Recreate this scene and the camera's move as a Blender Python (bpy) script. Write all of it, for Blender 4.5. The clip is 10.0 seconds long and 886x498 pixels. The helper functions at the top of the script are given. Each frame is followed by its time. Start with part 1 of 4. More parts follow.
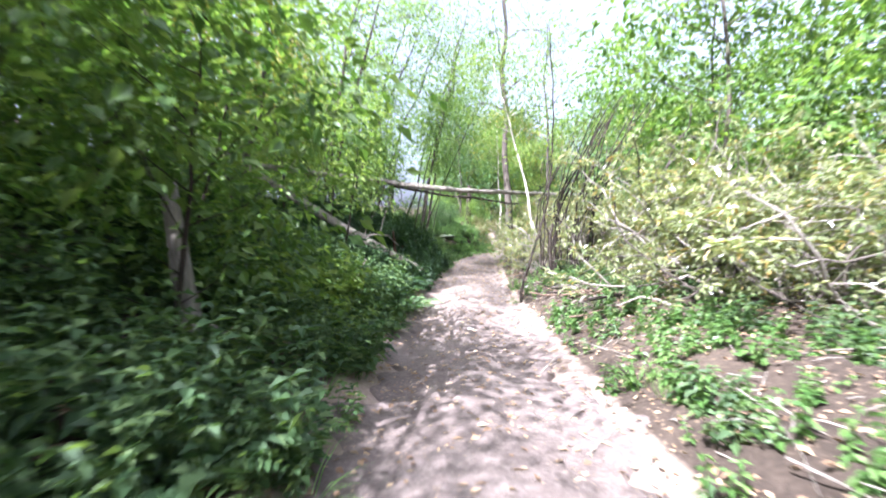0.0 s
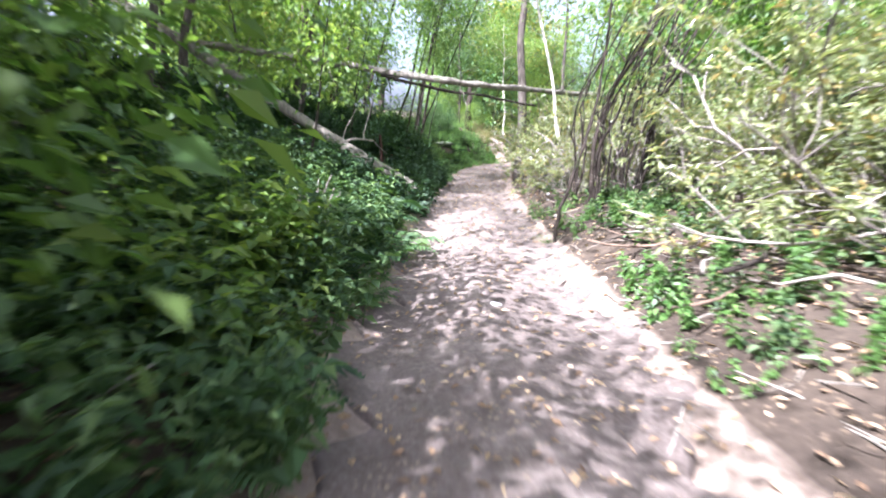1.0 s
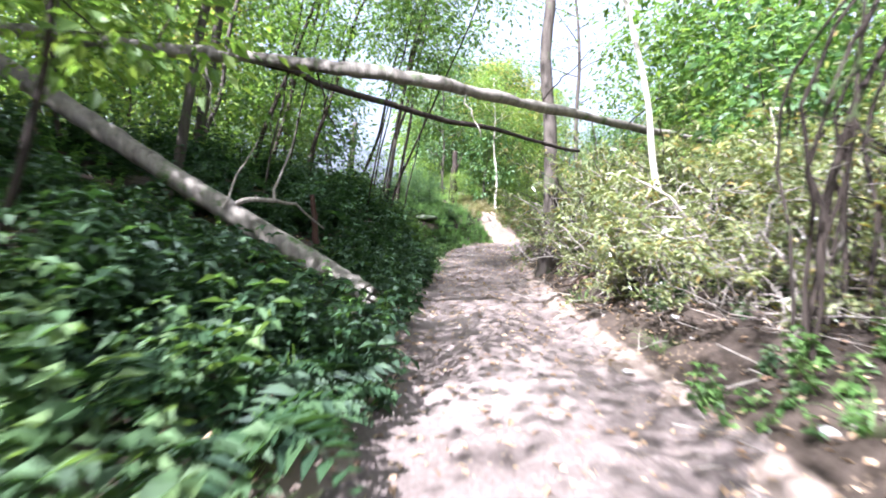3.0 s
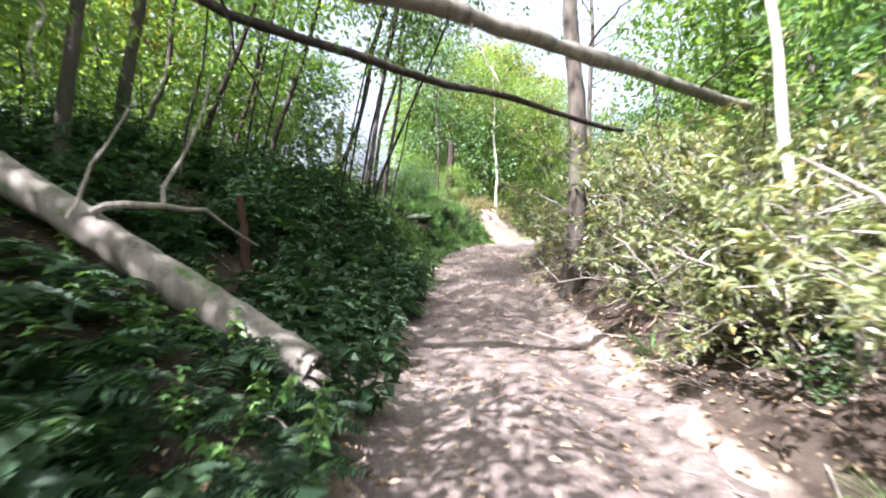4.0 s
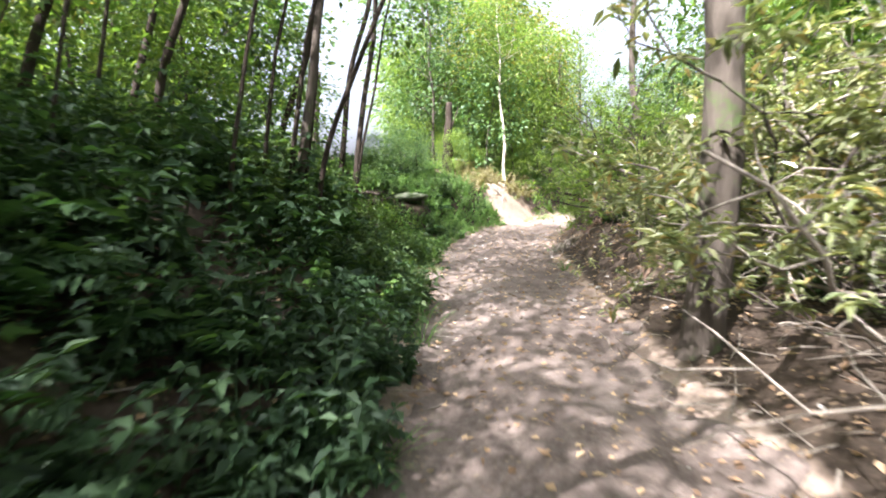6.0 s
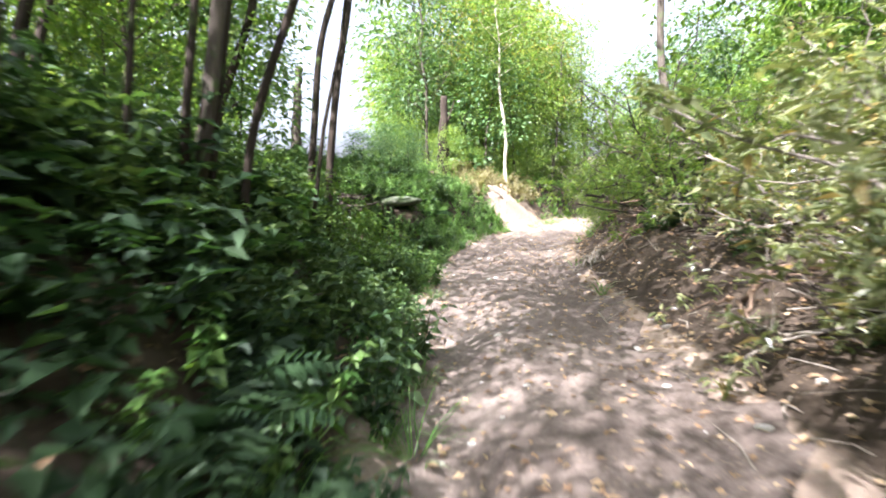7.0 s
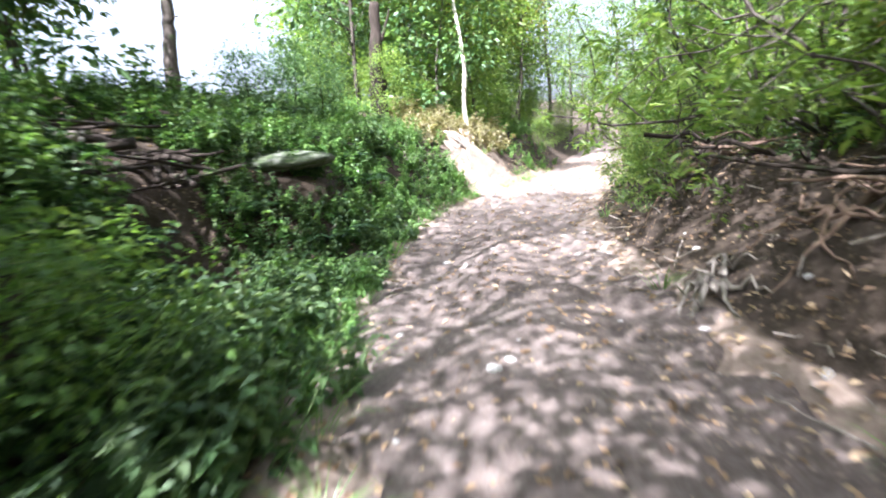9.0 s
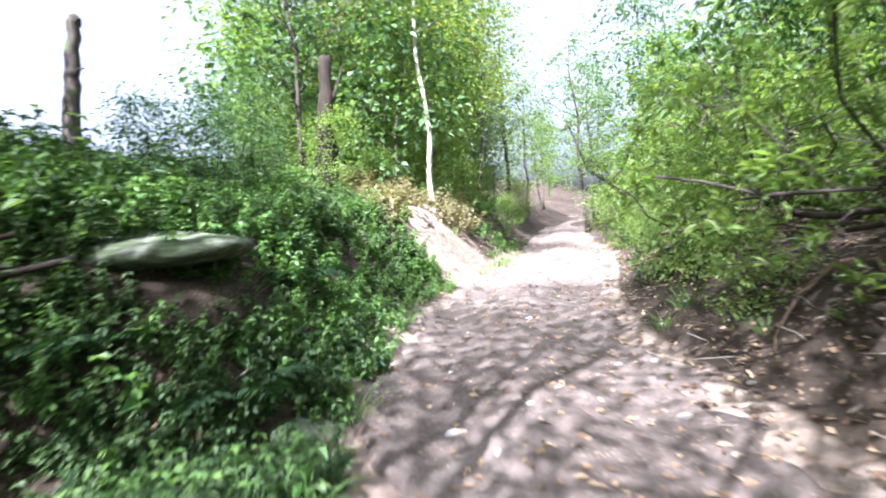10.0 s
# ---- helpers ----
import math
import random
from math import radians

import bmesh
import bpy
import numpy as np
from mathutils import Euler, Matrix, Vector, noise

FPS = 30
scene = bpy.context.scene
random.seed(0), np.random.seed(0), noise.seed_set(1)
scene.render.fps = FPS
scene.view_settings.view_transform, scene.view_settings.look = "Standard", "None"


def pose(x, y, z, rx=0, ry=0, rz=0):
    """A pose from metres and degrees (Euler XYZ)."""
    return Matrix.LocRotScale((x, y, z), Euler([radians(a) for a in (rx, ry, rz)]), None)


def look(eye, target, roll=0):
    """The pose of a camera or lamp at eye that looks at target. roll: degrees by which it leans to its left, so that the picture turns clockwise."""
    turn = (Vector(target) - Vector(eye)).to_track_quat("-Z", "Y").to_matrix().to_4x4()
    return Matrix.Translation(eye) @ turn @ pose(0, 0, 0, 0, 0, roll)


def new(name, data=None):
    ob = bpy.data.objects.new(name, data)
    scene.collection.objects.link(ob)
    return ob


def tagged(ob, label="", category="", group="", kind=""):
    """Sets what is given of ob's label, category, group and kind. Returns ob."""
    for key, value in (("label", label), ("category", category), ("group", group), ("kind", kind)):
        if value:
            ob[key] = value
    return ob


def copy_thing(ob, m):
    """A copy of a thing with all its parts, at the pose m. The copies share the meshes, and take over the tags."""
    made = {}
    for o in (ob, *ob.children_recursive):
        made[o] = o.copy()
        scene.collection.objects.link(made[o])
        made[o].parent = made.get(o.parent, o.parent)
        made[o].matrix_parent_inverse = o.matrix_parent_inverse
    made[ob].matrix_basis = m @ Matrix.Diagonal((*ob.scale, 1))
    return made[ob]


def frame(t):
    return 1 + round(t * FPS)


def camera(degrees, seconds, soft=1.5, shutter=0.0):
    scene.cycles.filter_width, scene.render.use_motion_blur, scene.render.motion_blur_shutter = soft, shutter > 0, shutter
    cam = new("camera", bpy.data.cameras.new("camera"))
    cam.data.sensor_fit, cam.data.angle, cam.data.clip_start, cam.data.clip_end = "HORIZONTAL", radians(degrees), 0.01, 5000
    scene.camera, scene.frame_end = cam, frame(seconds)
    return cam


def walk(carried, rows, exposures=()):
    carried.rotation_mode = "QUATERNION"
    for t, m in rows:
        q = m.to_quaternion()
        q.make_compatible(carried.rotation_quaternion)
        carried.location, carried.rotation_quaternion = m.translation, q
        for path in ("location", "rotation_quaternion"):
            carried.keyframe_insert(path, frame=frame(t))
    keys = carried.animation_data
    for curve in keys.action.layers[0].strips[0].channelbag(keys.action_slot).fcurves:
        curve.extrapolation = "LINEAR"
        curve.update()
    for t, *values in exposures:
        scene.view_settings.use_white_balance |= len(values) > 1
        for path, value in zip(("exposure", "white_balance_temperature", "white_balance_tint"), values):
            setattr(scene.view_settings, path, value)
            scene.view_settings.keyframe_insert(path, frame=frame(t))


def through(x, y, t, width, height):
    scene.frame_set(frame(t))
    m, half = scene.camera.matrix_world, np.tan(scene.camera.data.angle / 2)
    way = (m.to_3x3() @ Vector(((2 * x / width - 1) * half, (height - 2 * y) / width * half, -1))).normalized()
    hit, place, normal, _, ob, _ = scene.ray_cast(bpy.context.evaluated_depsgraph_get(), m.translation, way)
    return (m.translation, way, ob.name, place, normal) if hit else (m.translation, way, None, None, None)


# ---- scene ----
cam = camera(80.0, 10.0, 1.9, 0.5)
ROWS = [
    (0, 0.000, -0.000, 1.540, 88.20, 0.90, 0.01),
    (0.5, -0.079, 1.676, 1.600, 83.10, 0.75, -0.77),
    (1, -0.153, 3.390, 1.528, 78.24, -0.65, -0.64),
    (1.5, -0.183, 5.195, 1.379, 77.22, -0.08, -1.11),
    (2, -0.160, 7.160, 1.289, 79.13, -0.20, -1.44),
    (2.5, -0.185, 8.834, 1.305, 83.87, 2.21, -2.18),
    (2.7, -0.214, 9.431, 1.297, 85.75, -0.05, -2.48),
    (3.8, -0.037, 12.513, 1.361, 87.14, -0.85, -3.39),
    (4, -0.025, 12.978, 1.439, 86.10, 0.09, -3.41),
    (4.5, -0.016, 14.038, 1.452, 85.31, -1.23, -3.79),
    (5, 0.057, 15.076, 1.488, 84.62, -0.44, -3.88),
    (5.5, 0.149, 16.282, 1.552, 83.12, 1.07, -3.60),
    (7, 0.291, 19.652, 1.493, 83.69, 2.40, -4.38),
    (7.5, 0.392, 21.041, 1.483, 83.12, 2.58, -5.51),
    (8, 0.520, 22.398, 1.494, 82.30, 2.78, -6.65),
    (8.5, 0.711, 23.747, 1.369, 78.25, 5.19, -8.24),
    (9, 0.891, 25.118, 1.406, 78.22, 4.50, -10.27),
    (9.5, 0.930, 26.574, 1.364, 84.58, 1.80, -13.22),
    (10, 0.994, 27.861, 1.424, 86.08, 3.83, -16.18),
]
EXPOSURES = [(0.0, 2.95, 5300, 22), (2.5, 2.9, 5250, 22), (4.5, 2.9, 5700, 21), (5.5, 2.85, 5900, 18), (7.0, 3.05, 5750, 18), (8.5, 3.1, 5500, 19), (10.0, 2.85, 5300, 21)]
walk(cam, [(t, pose(x, y, z, rx, ry, rz)) for t, x, y, z, rx, ry, rz in ROWS], EXPOSURES)

# ---- sky and sun ----
SUN_AZ, SUN_EL = radians(222), radians(52)      # clockwise from +y, above the horizon
world = bpy.data.worlds.new("sky")
scene.world = world
world.use_nodes = True
sky = world.node_tree.nodes.new("ShaderNodeTexSky")
sky.sky_type, sky.sun_disc = "NISHITA", False
sky.sun_elevation, sky.sun_rotation = SUN_EL, SUN_AZ
sky.air_density, sky.dust_density = 1.0, 7.0
haze = world.node_tree.nodes.new("ShaderNodeHueSaturation")      # a hazy, almost white sky
haze.inputs["Saturation"].default_value, haze.inputs["Value"].default_value = 0.32, 1.3
world.node_tree.links.new(sky.outputs[0], haze.inputs["Color"])
world.node_tree.links.new(haze.outputs[0], world.node_tree.nodes["Background"].inputs[0])
world.node_tree.nodes["Background"].inputs[1].default_value = 0.062
sun = new("sun", bpy.data.lights.new("sun", "SUN"))
sun.data.energy, sun.data.angle, sun.data.color = 5.0, radians(0.53), (1.0, 0.95, 0.87)
to_sun = Vector((math.sin(SUN_AZ) * math.cos(SUN_EL), math.cos(SUN_AZ) * math.cos(SUN_EL), math.sin(SUN_EL)))
sun.matrix_world = look(to_sun * 60, (0, 0, 0))

# ---- materials ----
def material(name, rough=0.8, spec=0.3):
    m = bpy.data.materials.new(name)
    m.use_nodes = True
    t = m.node_tree
    b = t.nodes["Principled BSDF"]
    b.inputs["Roughness"].default_value = rough
    b.inputs["Specular IOR Level"].default_value = spec
    return m, t, b


def node(t, kind, **values):
    n = t.nodes.new(kind)
    for key, value in values.items():
        n.inputs[key.replace("_", " ")].default_value = value
    return n


def ramp(t, source, stops):
    r = t.nodes.new("ShaderNodeValToRGB")
    while len(r.color_ramp.elements) < len(stops):
        r.color_ramp.elements.new(0.5)
    for e, (p, c) in zip(r.color_ramp.elements, stops):
        e.position, e.color = p, (*c, 1)
    t.links.new(source, r.inputs[0])
    return r.outputs[0]


def grain(t, scale, detail=6, rough=0.6, stretch=None):
    co = t.nodes.new("ShaderNodeTexCoord")
    n = node(t, "ShaderNodeTexNoise", Scale=scale, Detail=detail, Roughness=rough)
    if stretch:
        mp = t.nodes.new("ShaderNodeMapping")
        mp.inputs["Scale"].default_value = stretch
        t.links.new(co.outputs["Object"], mp.inputs[0])
        t.links.new(mp.outputs[0], n.inputs["Vector"])
    else:
        t.links.new(co.outputs["Object"], n.inputs["Vector"])
    return n.outputs["Fac"]


def mix(t, fac, a, b, mode="MIX"):
    n = t.nodes.new("ShaderNodeMix")
    n.data_type, n.blend_type = "RGBA", mode
    for socket, value in ((n.inputs[0], fac), (n.inputs[6], a), (n.inputs[7], b)):
        if hasattr(value, "is_output"):
            t.links.new(value, socket)
        elif isinstance(value, tuple):
            socket.default_value = (*value, 1)
        else:
            socket.default_value = value
    return n.outputs[2]


def bump(t, b, height, strength, distance):
    n = node(t, "ShaderNodeBump", Strength=strength, Distance=distance)
    t.links.new(height, n.inputs["Height"])
    t.links.new(n.outputs[0], b.inputs["Normal"])


def leaf_material(name, dark, mid, light, through=0.45, rough=0.45, brown=0.0):
    """Leaves: a reflecting face and the light that comes through it, each leaf a little different."""
    m, t, b = material(name, rough, 0.35)
    isl = t.nodes.new("ShaderNodeNewGeometry")
    info = t.nodes.new("ShaderNodeObjectInfo")
    stops = [(0.0, dark), (0.45, mid), (0.9, light)]
    if brown:
        stops += [(1.0 - brown, light), (1.0 - brown * 0.8, (0.30, 0.20, 0.06))]
    col = ramp(t, isl.outputs["Random Per Island"], stops)
    hsv = t.nodes.new("ShaderNodeHueSaturation")
    vary = node(t, "ShaderNodeMapRange", To_Min=0.72, To_Max=1.25)
    t.links.new(info.outputs["Random"], vary.inputs["Value"])
    t.links.new(vary.outputs[0], hsv.inputs["Value"])
    t.links.new(col, hsv.inputs["Color"])
    col = mix(t, 0.25, hsv.outputs[0], ramp(t, grain(t, 2.2, 3), [(0.3, dark), (0.7, light)]))
    t.links.new(col, b.inputs["Base Color"])
    tr = t.nodes.new("ShaderNodeBsdfTranslucent")
    t.links.new(mix(t, 1.0, col, (1.25, 1.3, 0.55), "MULTIPLY"), tr.inputs["Color"])
    ms = t.nodes.new("ShaderNodeMixShader")
    ms.inputs[0].default_value = through
    t.links.new(b.outputs[0], ms.inputs[1])
    t.links.new(tr.outputs[0], ms.inputs[2])
    t.links.new(ms.outputs[0], t.nodes["Material Output"].inputs["Surface"])
    return m


def bark_material(name, dark, light, moss=0.0, scale=14.0):
    m, t, b = material(name, 0.9, 0.15)
    ridge = grain(t, scale, 8, 0.65, (1.0, 1.0, 0.18))
    col = ramp(t, ridge, [(0.3, dark), (0.62, light)])
    patch = ramp(t, grain(t, 1.7, 5), [(0.42, (0.0, 0.0, 0.0)), (0.6, (1.0, 1.0, 1.0))])
    col = mix(t, patch, col, mix(t, 0.5, col, tuple(1.15 * c for c in light)))
    if moss:
        fac = ramp(t, grain(t, 2.6, 7, 0.7), [(0.62 - moss * 0.3, (0.0, 0.0, 0.0)), (0.72 - moss * 0.2, (1.0, 1.0, 1.0))])
        col = mix(t, fac, col, (0.06, 0.10, 0.025))
    t.links.new(col, b.inputs["Base Color"])
    bump(t, b, ridge, 1.0, 0.035)
    return m


def earth_material(name, dark, mid, light, litter, bare=None):
    m, t, b = material(name, 0.95, 0.15)
    broad = grain(t, 0.55, 5, 0.6)
    fine = grain(t, 22.0, 8, 0.7)
    col = mix(t, 0.55, ramp(t, broad, [(0.32, dark), (0.52, mid), (0.7, light)]), ramp(t, fine, [(0.3, dark), (0.5, mid), (0.72, light)]))
    vor = node(t, "ShaderNodeTexVoronoi", Scale=16.0)
    co = t.nodes.new("ShaderNodeTexCoord")
    t.links.new(co.outputs["Object"], vor.inputs["Vector"])
    spots = ramp(t, vor.outputs["Distance"], [(0.16, (1.0, 1.0, 1.0)), (0.3, (0.0, 0.0, 0.0))])
    some = ramp(t, grain(t, 1.3, 4), [(0.45, (0.0, 0.0, 0.0)), (0.62, (1.0, 1.0, 1.0))])
    fac = mix(t, 1.0, spots, some, "MULTIPLY")
    col = mix(t, fac, col, litter)
    if bare:
        at = t.nodes.new("ShaderNodeAttribute")
        at.attribute_name = "bare"
        edge = mix(t, 0.35, at.outputs["Fac"], grain(t, 3.0, 6), "OVERLAY")
        col = mix(t, ramp(t, edge, [(0.35, (0.0, 0.0, 0.0)), (0.6, (1.0, 1.0, 1.0))]), col,
                  mix(t, 0.5, ramp(t, broad, [(0.32, bare[0]), (0.7, bare[1])]), ramp(t, fine, [(0.3, bare[0]), (0.7, bare[1])])))
    t.links.new(col, b.inputs["Base Color"])
    bump(t, b, fine, 0.9, 0.035)
    return m


DIRT = earth_material("track_dirt", (0.06, 0.045, 0.036), (0.13, 0.102, 0.085), (0.235, 0.195, 0.165), (0.24, 0.18, 0.125))
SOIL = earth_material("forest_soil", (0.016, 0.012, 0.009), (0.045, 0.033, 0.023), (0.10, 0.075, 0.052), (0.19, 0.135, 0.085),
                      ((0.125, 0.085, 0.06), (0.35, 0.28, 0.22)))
STONE, _t, _b = material("stone", 0.85, 0.25)
_n = grain(_t, 6.0, 8, 0.65)
_t.links.new(ramp(_t, _n, [(0.3, (0.16, 0.15, 0.13)), (0.5, (0.33, 0.31, 0.28)), (0.72, (0.5, 0.48, 0.44))]), _b.inputs["Base Color"])
bump(_t, _b, _n, 0.6, 0.03)
MOSSY, _t, _b = material("mossy_stone", 0.95, 0.1)
_n = grain(_t, 4.0, 8, 0.65)
_t.links.new(ramp(_t, _n, [(0.4, (0.04, 0.06, 0.02)), (0.54, (0.09, 0.10, 0.065)), (0.72, (0.19, 0.19, 0.155))]), _b.inputs["Base Color"])
bump(_t, _b, _n, 0.7, 0.03)
BARK = bark_material("grey_brown_bark", (0.026, 0.021, 0.016), (0.08, 0.066, 0.052), 0.2)
BARK_PALE = bark_material("pale_bark", (0.20, 0.17, 0.13), (0.48, 0.43, 0.36), 0.0, 9.0)
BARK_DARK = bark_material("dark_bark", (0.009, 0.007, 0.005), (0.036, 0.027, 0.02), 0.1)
LOGBARK = bark_material("log_bark", (0.055, 0.047, 0.036), (0.20, 0.175, 0.14), 0.2, 10.0)
ROTWOOD = bark_material("rotten_wood", (0.02, 0.011, 0.008), (0.06, 0.032, 0.022), 0.0, 18.0)
ROOTBARK = bark_material("root_bark", (0.06, 0.038, 0.025), (0.19, 0.13, 0.09), 0.0, 20.0)
DEADWOOD = bark_material("dead_wood", (0.07, 0.058, 0.046), (0.27, 0.235, 0.19), 0.0, 20.0)
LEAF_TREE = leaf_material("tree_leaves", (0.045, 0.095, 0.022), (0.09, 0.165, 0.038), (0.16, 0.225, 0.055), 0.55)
# Lighter copy of the tree green; sunlight on leaves is put into it.
LEAF_SUNNY = leaf_material("sunlit_leaves", (0.07, 0.13, 0.03), (0.13, 0.21, 0.05), (0.22, 0.28, 0.075), 0.6)
# Yellowish trees at the bend; on the left it stands for sunlit leaves.
LEAF_YELLOW = leaf_material("yellow_sunlit_leaves", (0.12, 0.13, 0.03), (0.20, 0.20, 0.05), (0.32, 0.27, 0.07), 0.55)
LEAF_COOL = leaf_material("blue_green_leaves", (0.035, 0.08, 0.03), (0.075, 0.14, 0.055), (0.13, 0.20, 0.085), 0.5)
LEAF_RHODO = leaf_material("leathery_leaves", (0.08, 0.105, 0.046), (0.175, 0.205, 0.09), (0.34, 0.345, 0.19), 0.42, 0.24, 0.08)
LEAF_STRAW = leaf_material("straw_leaves", (0.10, 0.10, 0.045), (0.19, 0.17, 0.09), (0.31, 0.26, 0.16), 0.45)
# Shade is put into the herb and fern greens; the middle one is lit.
LEAF_HERB_SHADE = leaf_material("shaded_herb_leaves", (0.010, 0.027, 0.010), (0.021, 0.05, 0.017), (0.047, 0.086, 0.032), 0.4, 0.62)
LEAF_BANK_LIT = leaf_material("lit_bank_leaves", (0.023, 0.05, 0.017), (0.046, 0.091, 0.03), (0.102, 0.15, 0.05), 0.45, 0.62)
LEAF_FERN_SHADE = leaf_material("shaded_fern_leaves", (0.009, 0.026, 0.010), (0.02, 0.048, 0.016), (0.038, 0.073, 0.024), 0.4, 0.62)
LEAF_GRASS = leaf_material("grass_blades", (0.04, 0.10, 0.02), (0.08, 0.16, 0.035), (0.14, 0.22, 0.06), 0.4)
LEAF_DEAD = leaf_material("fallen_leaves", (0.09, 0.05, 0.028), (0.22, 0.13, 0.07), (0.42, 0.31, 0.19), 0.2, 0.8)
STALK = bark_material("green_stalk", (0.05, 0.07, 0.02), (0.12, 0.14, 0.05), 0.0, 20.0)


# ---- mesh helpers ----
class Geo:
    """Points and faces gathered for one mesh."""
    def __init__(self):
        self.v, self.f, self.n = [], [], 0

    def add(self, verts, faces):
        verts = np.asarray(verts, float)
        self.v.append(verts)
        self.f.extend([tuple(i + self.n for i in f) for f in faces])
        self.n += len(verts)
        return self

    def tube(self, pts, radii, sides=7, cap=True, graft=False, rough=0.0):
        """A tapered rod; graft joins its foot to the nearest point that is already there."""
        root = None
        if graft and self.n:
            have = self.points()
            root = int(np.argmin(((have - np.asarray(pts[0], float)) ** 2).sum(1))) - self.n
        pts = [Vector(p) for p in pts]
        ring, last = [], None
        for i, p in enumerate(pts):
            d = (pts[min(i + 1, len(pts) - 1)] - pts[max(i - 1, 0)]).normalized()
            if last is None:
                last = d.orthogonal().normalized()
            last = (last - d * last.dot(d)).normalized()
            b = d.cross(last)
            for k in range(sides):
                a = 2 * math.pi * k / sides
                q = last * math.cos(a) + b * math.sin(a)
                swell = 1 + rough * (noise.noise((p + q * radii[i]) * 3.1) + 0.6 * noise.noise((p + q * radii[i]) * Vector((17, 17, 5)))) if rough else 1
                ring.append(p + q * radii[i] * swell)
        faces = []
        for i in range(len(pts) - 1):
            for k in range(sides):
                a, c = i * sides + k, i * sides + (k + 1) % sides
                faces.append((a, c, c + sides, a + sides))
        if root is not None:
            faces += [(root, (k + 1) % sides, k) for k in range(sides)]
        if cap:
            faces.append(tuple(range(sides - 1, -1, -1)))
            faces.append(tuple(range((len(pts) - 1) * sides, len(pts) * sides)))
        return self.add([tuple(v) for v in ring], faces)

    def leaves(self, base, along, up, length, width, droop=0.15, fine=True):
        """Folded blades: base points, directions, facing, lengths and widths, one each."""
        base, along, up = (np.asarray(a, float) for a in (base, along, up))
        n = len(base)
        if not n:
            return self
        along = along / np.maximum(np.linalg.norm(along, axis=1, keepdims=True), 1e-6)
        side = np.cross(along, up)
        side /= np.maximum(np.linalg.norm(side, axis=1, keepdims=True), 1e-6)
        up = np.cross(side, along)
        L = np.broadcast_to(np.asarray(length, float), (n,))[:, None]
        W = np.broadcast_to(np.asarray(width, float), (n,))[:, None] / 2
        D = L * droop
        if fine:
            pts = np.stack([base, base + along * L * 0.3 + side * W * 0.85 + up * W * 0.25, base + along * L * 0.68 + side * W * 0.8 + up * (W * 0.2 - D * 0.4),
                            base + along * L - up * D, base + along * L * 0.68 - side * W * 0.8 + up * (W * 0.2 - D * 0.4), base + along * L * 0.3 - side * W * 0.85 + up * W * 0.25], 1).reshape(-1, 3)
            k = 6
            faces = [f for i in range(0, n * k, k) for f in ((i, i + 1, i + 2, i + 3), (i, i + 3, i + 4, i + 5))]
        else:
            pts = np.stack([base, base + along * L * 0.45 + side * W + up * W * 0.2, base + along * L - up * D, base + along * L * 0.45 - side * W + up * W * 0.2], 1).reshape(-1, 3)
            k = 4
            faces = [f for i in range(0, n * k, k) for f in ((i, i + 1, i + 2), (i, i + 2, i + 3))]
        return self.add(pts, faces)

    def merged(self, other, m):
        """Adds another Geo, moved by the matrix m."""
        a = np.array(m)
        return self.add(other.points() @ a[:3, :3].T + a[:3, 3], other.f)

    def points(self):
        return np.concatenate(self.v) if self.v else np.zeros((0, 3))

    def mesh(self, name, mat, smooth=False):
        me = bpy.data.meshes.new(name)
        me.from_pydata(self.points().tolist(), [], self.f)
        me.materials.append(mat)
        if smooth:
            me.polygons.foreach_set("use_smooth", [True] * len(me.polygons))
        me.update()
        return me


def part(name, geo, mat, parent, label="", smooth=False):
    ob = new(name, geo.mesh(name, mat, smooth))
    ob.parent = parent
    return tagged(ob, label)


def thing(name, m, label, category, group="", kind=""):
    ob = new(name)
    ob.empty_display_size = 0.2
    ob.matrix_basis = m
    return tagged(ob, label, category, group, kind)


def unit(v):
    return v / np.maximum(np.linalg.norm(v, axis=-1, keepdims=True), 1e-6)


# ---- the lie of the land ----
LINE = np.array([(-0.4, -40), (0.0, -12), (0.15, 0), (0.28, 5), (0.38, 9), (0.55, 13), (0.76, 17), (1.14, 21), (1.58, 25), (2.1, 29),
                 (3.0, 32.5), (4.4, 35.4), (6.3, 38.2), (8.4, 41.6), (10.6, 45.6), (12.8, 49.6), (15.6, 54.5), (19.5, 61), (26, 72), (36, 90)], float)


def smooth_line(p, steps=6):
    out = []
    for i in range(len(p) - 1):
        a, b, c, d = p[max(i - 1, 0)], p[i], p[i + 1], p[min(i + 2, len(p) - 1)]
        for k in range(steps):
            t = k / steps
            out.append(0.5 * (2 * b + (c - a) * t + (2 * a - 5 * b + 4 * c - d) * t * t + (3 * b - a - 3 * c + d) * t ** 3))
    return np.array(out + [p[-1]])


CENTRE = smooth_line(LINE)


def across(x, y):
    """Signed distance from the middle of the track, to its right."""
    p = np.stack([np.ravel(x), np.ravel(y)], 1).astype(float)
    best = np.full(len(p), 1e9)
    sign = np.ones(len(p))
    for a, b in zip(CENTRE[:-1], CENTRE[1:]):
        e = b - a
        k = np.clip(((p - a) @ e) / (e @ e), 0, 1)
        w = p - (a + k[:, None] * e)
        d = np.hypot(w[:, 0], w[:, 1])
        s = e[1] * w[:, 0] - e[0] * w[:, 1]
        closer = d < best
        best[closer], sign[closer] = d[closer], np.sign(s[closer])
    return best * np.where(sign == 0, 1, sign)


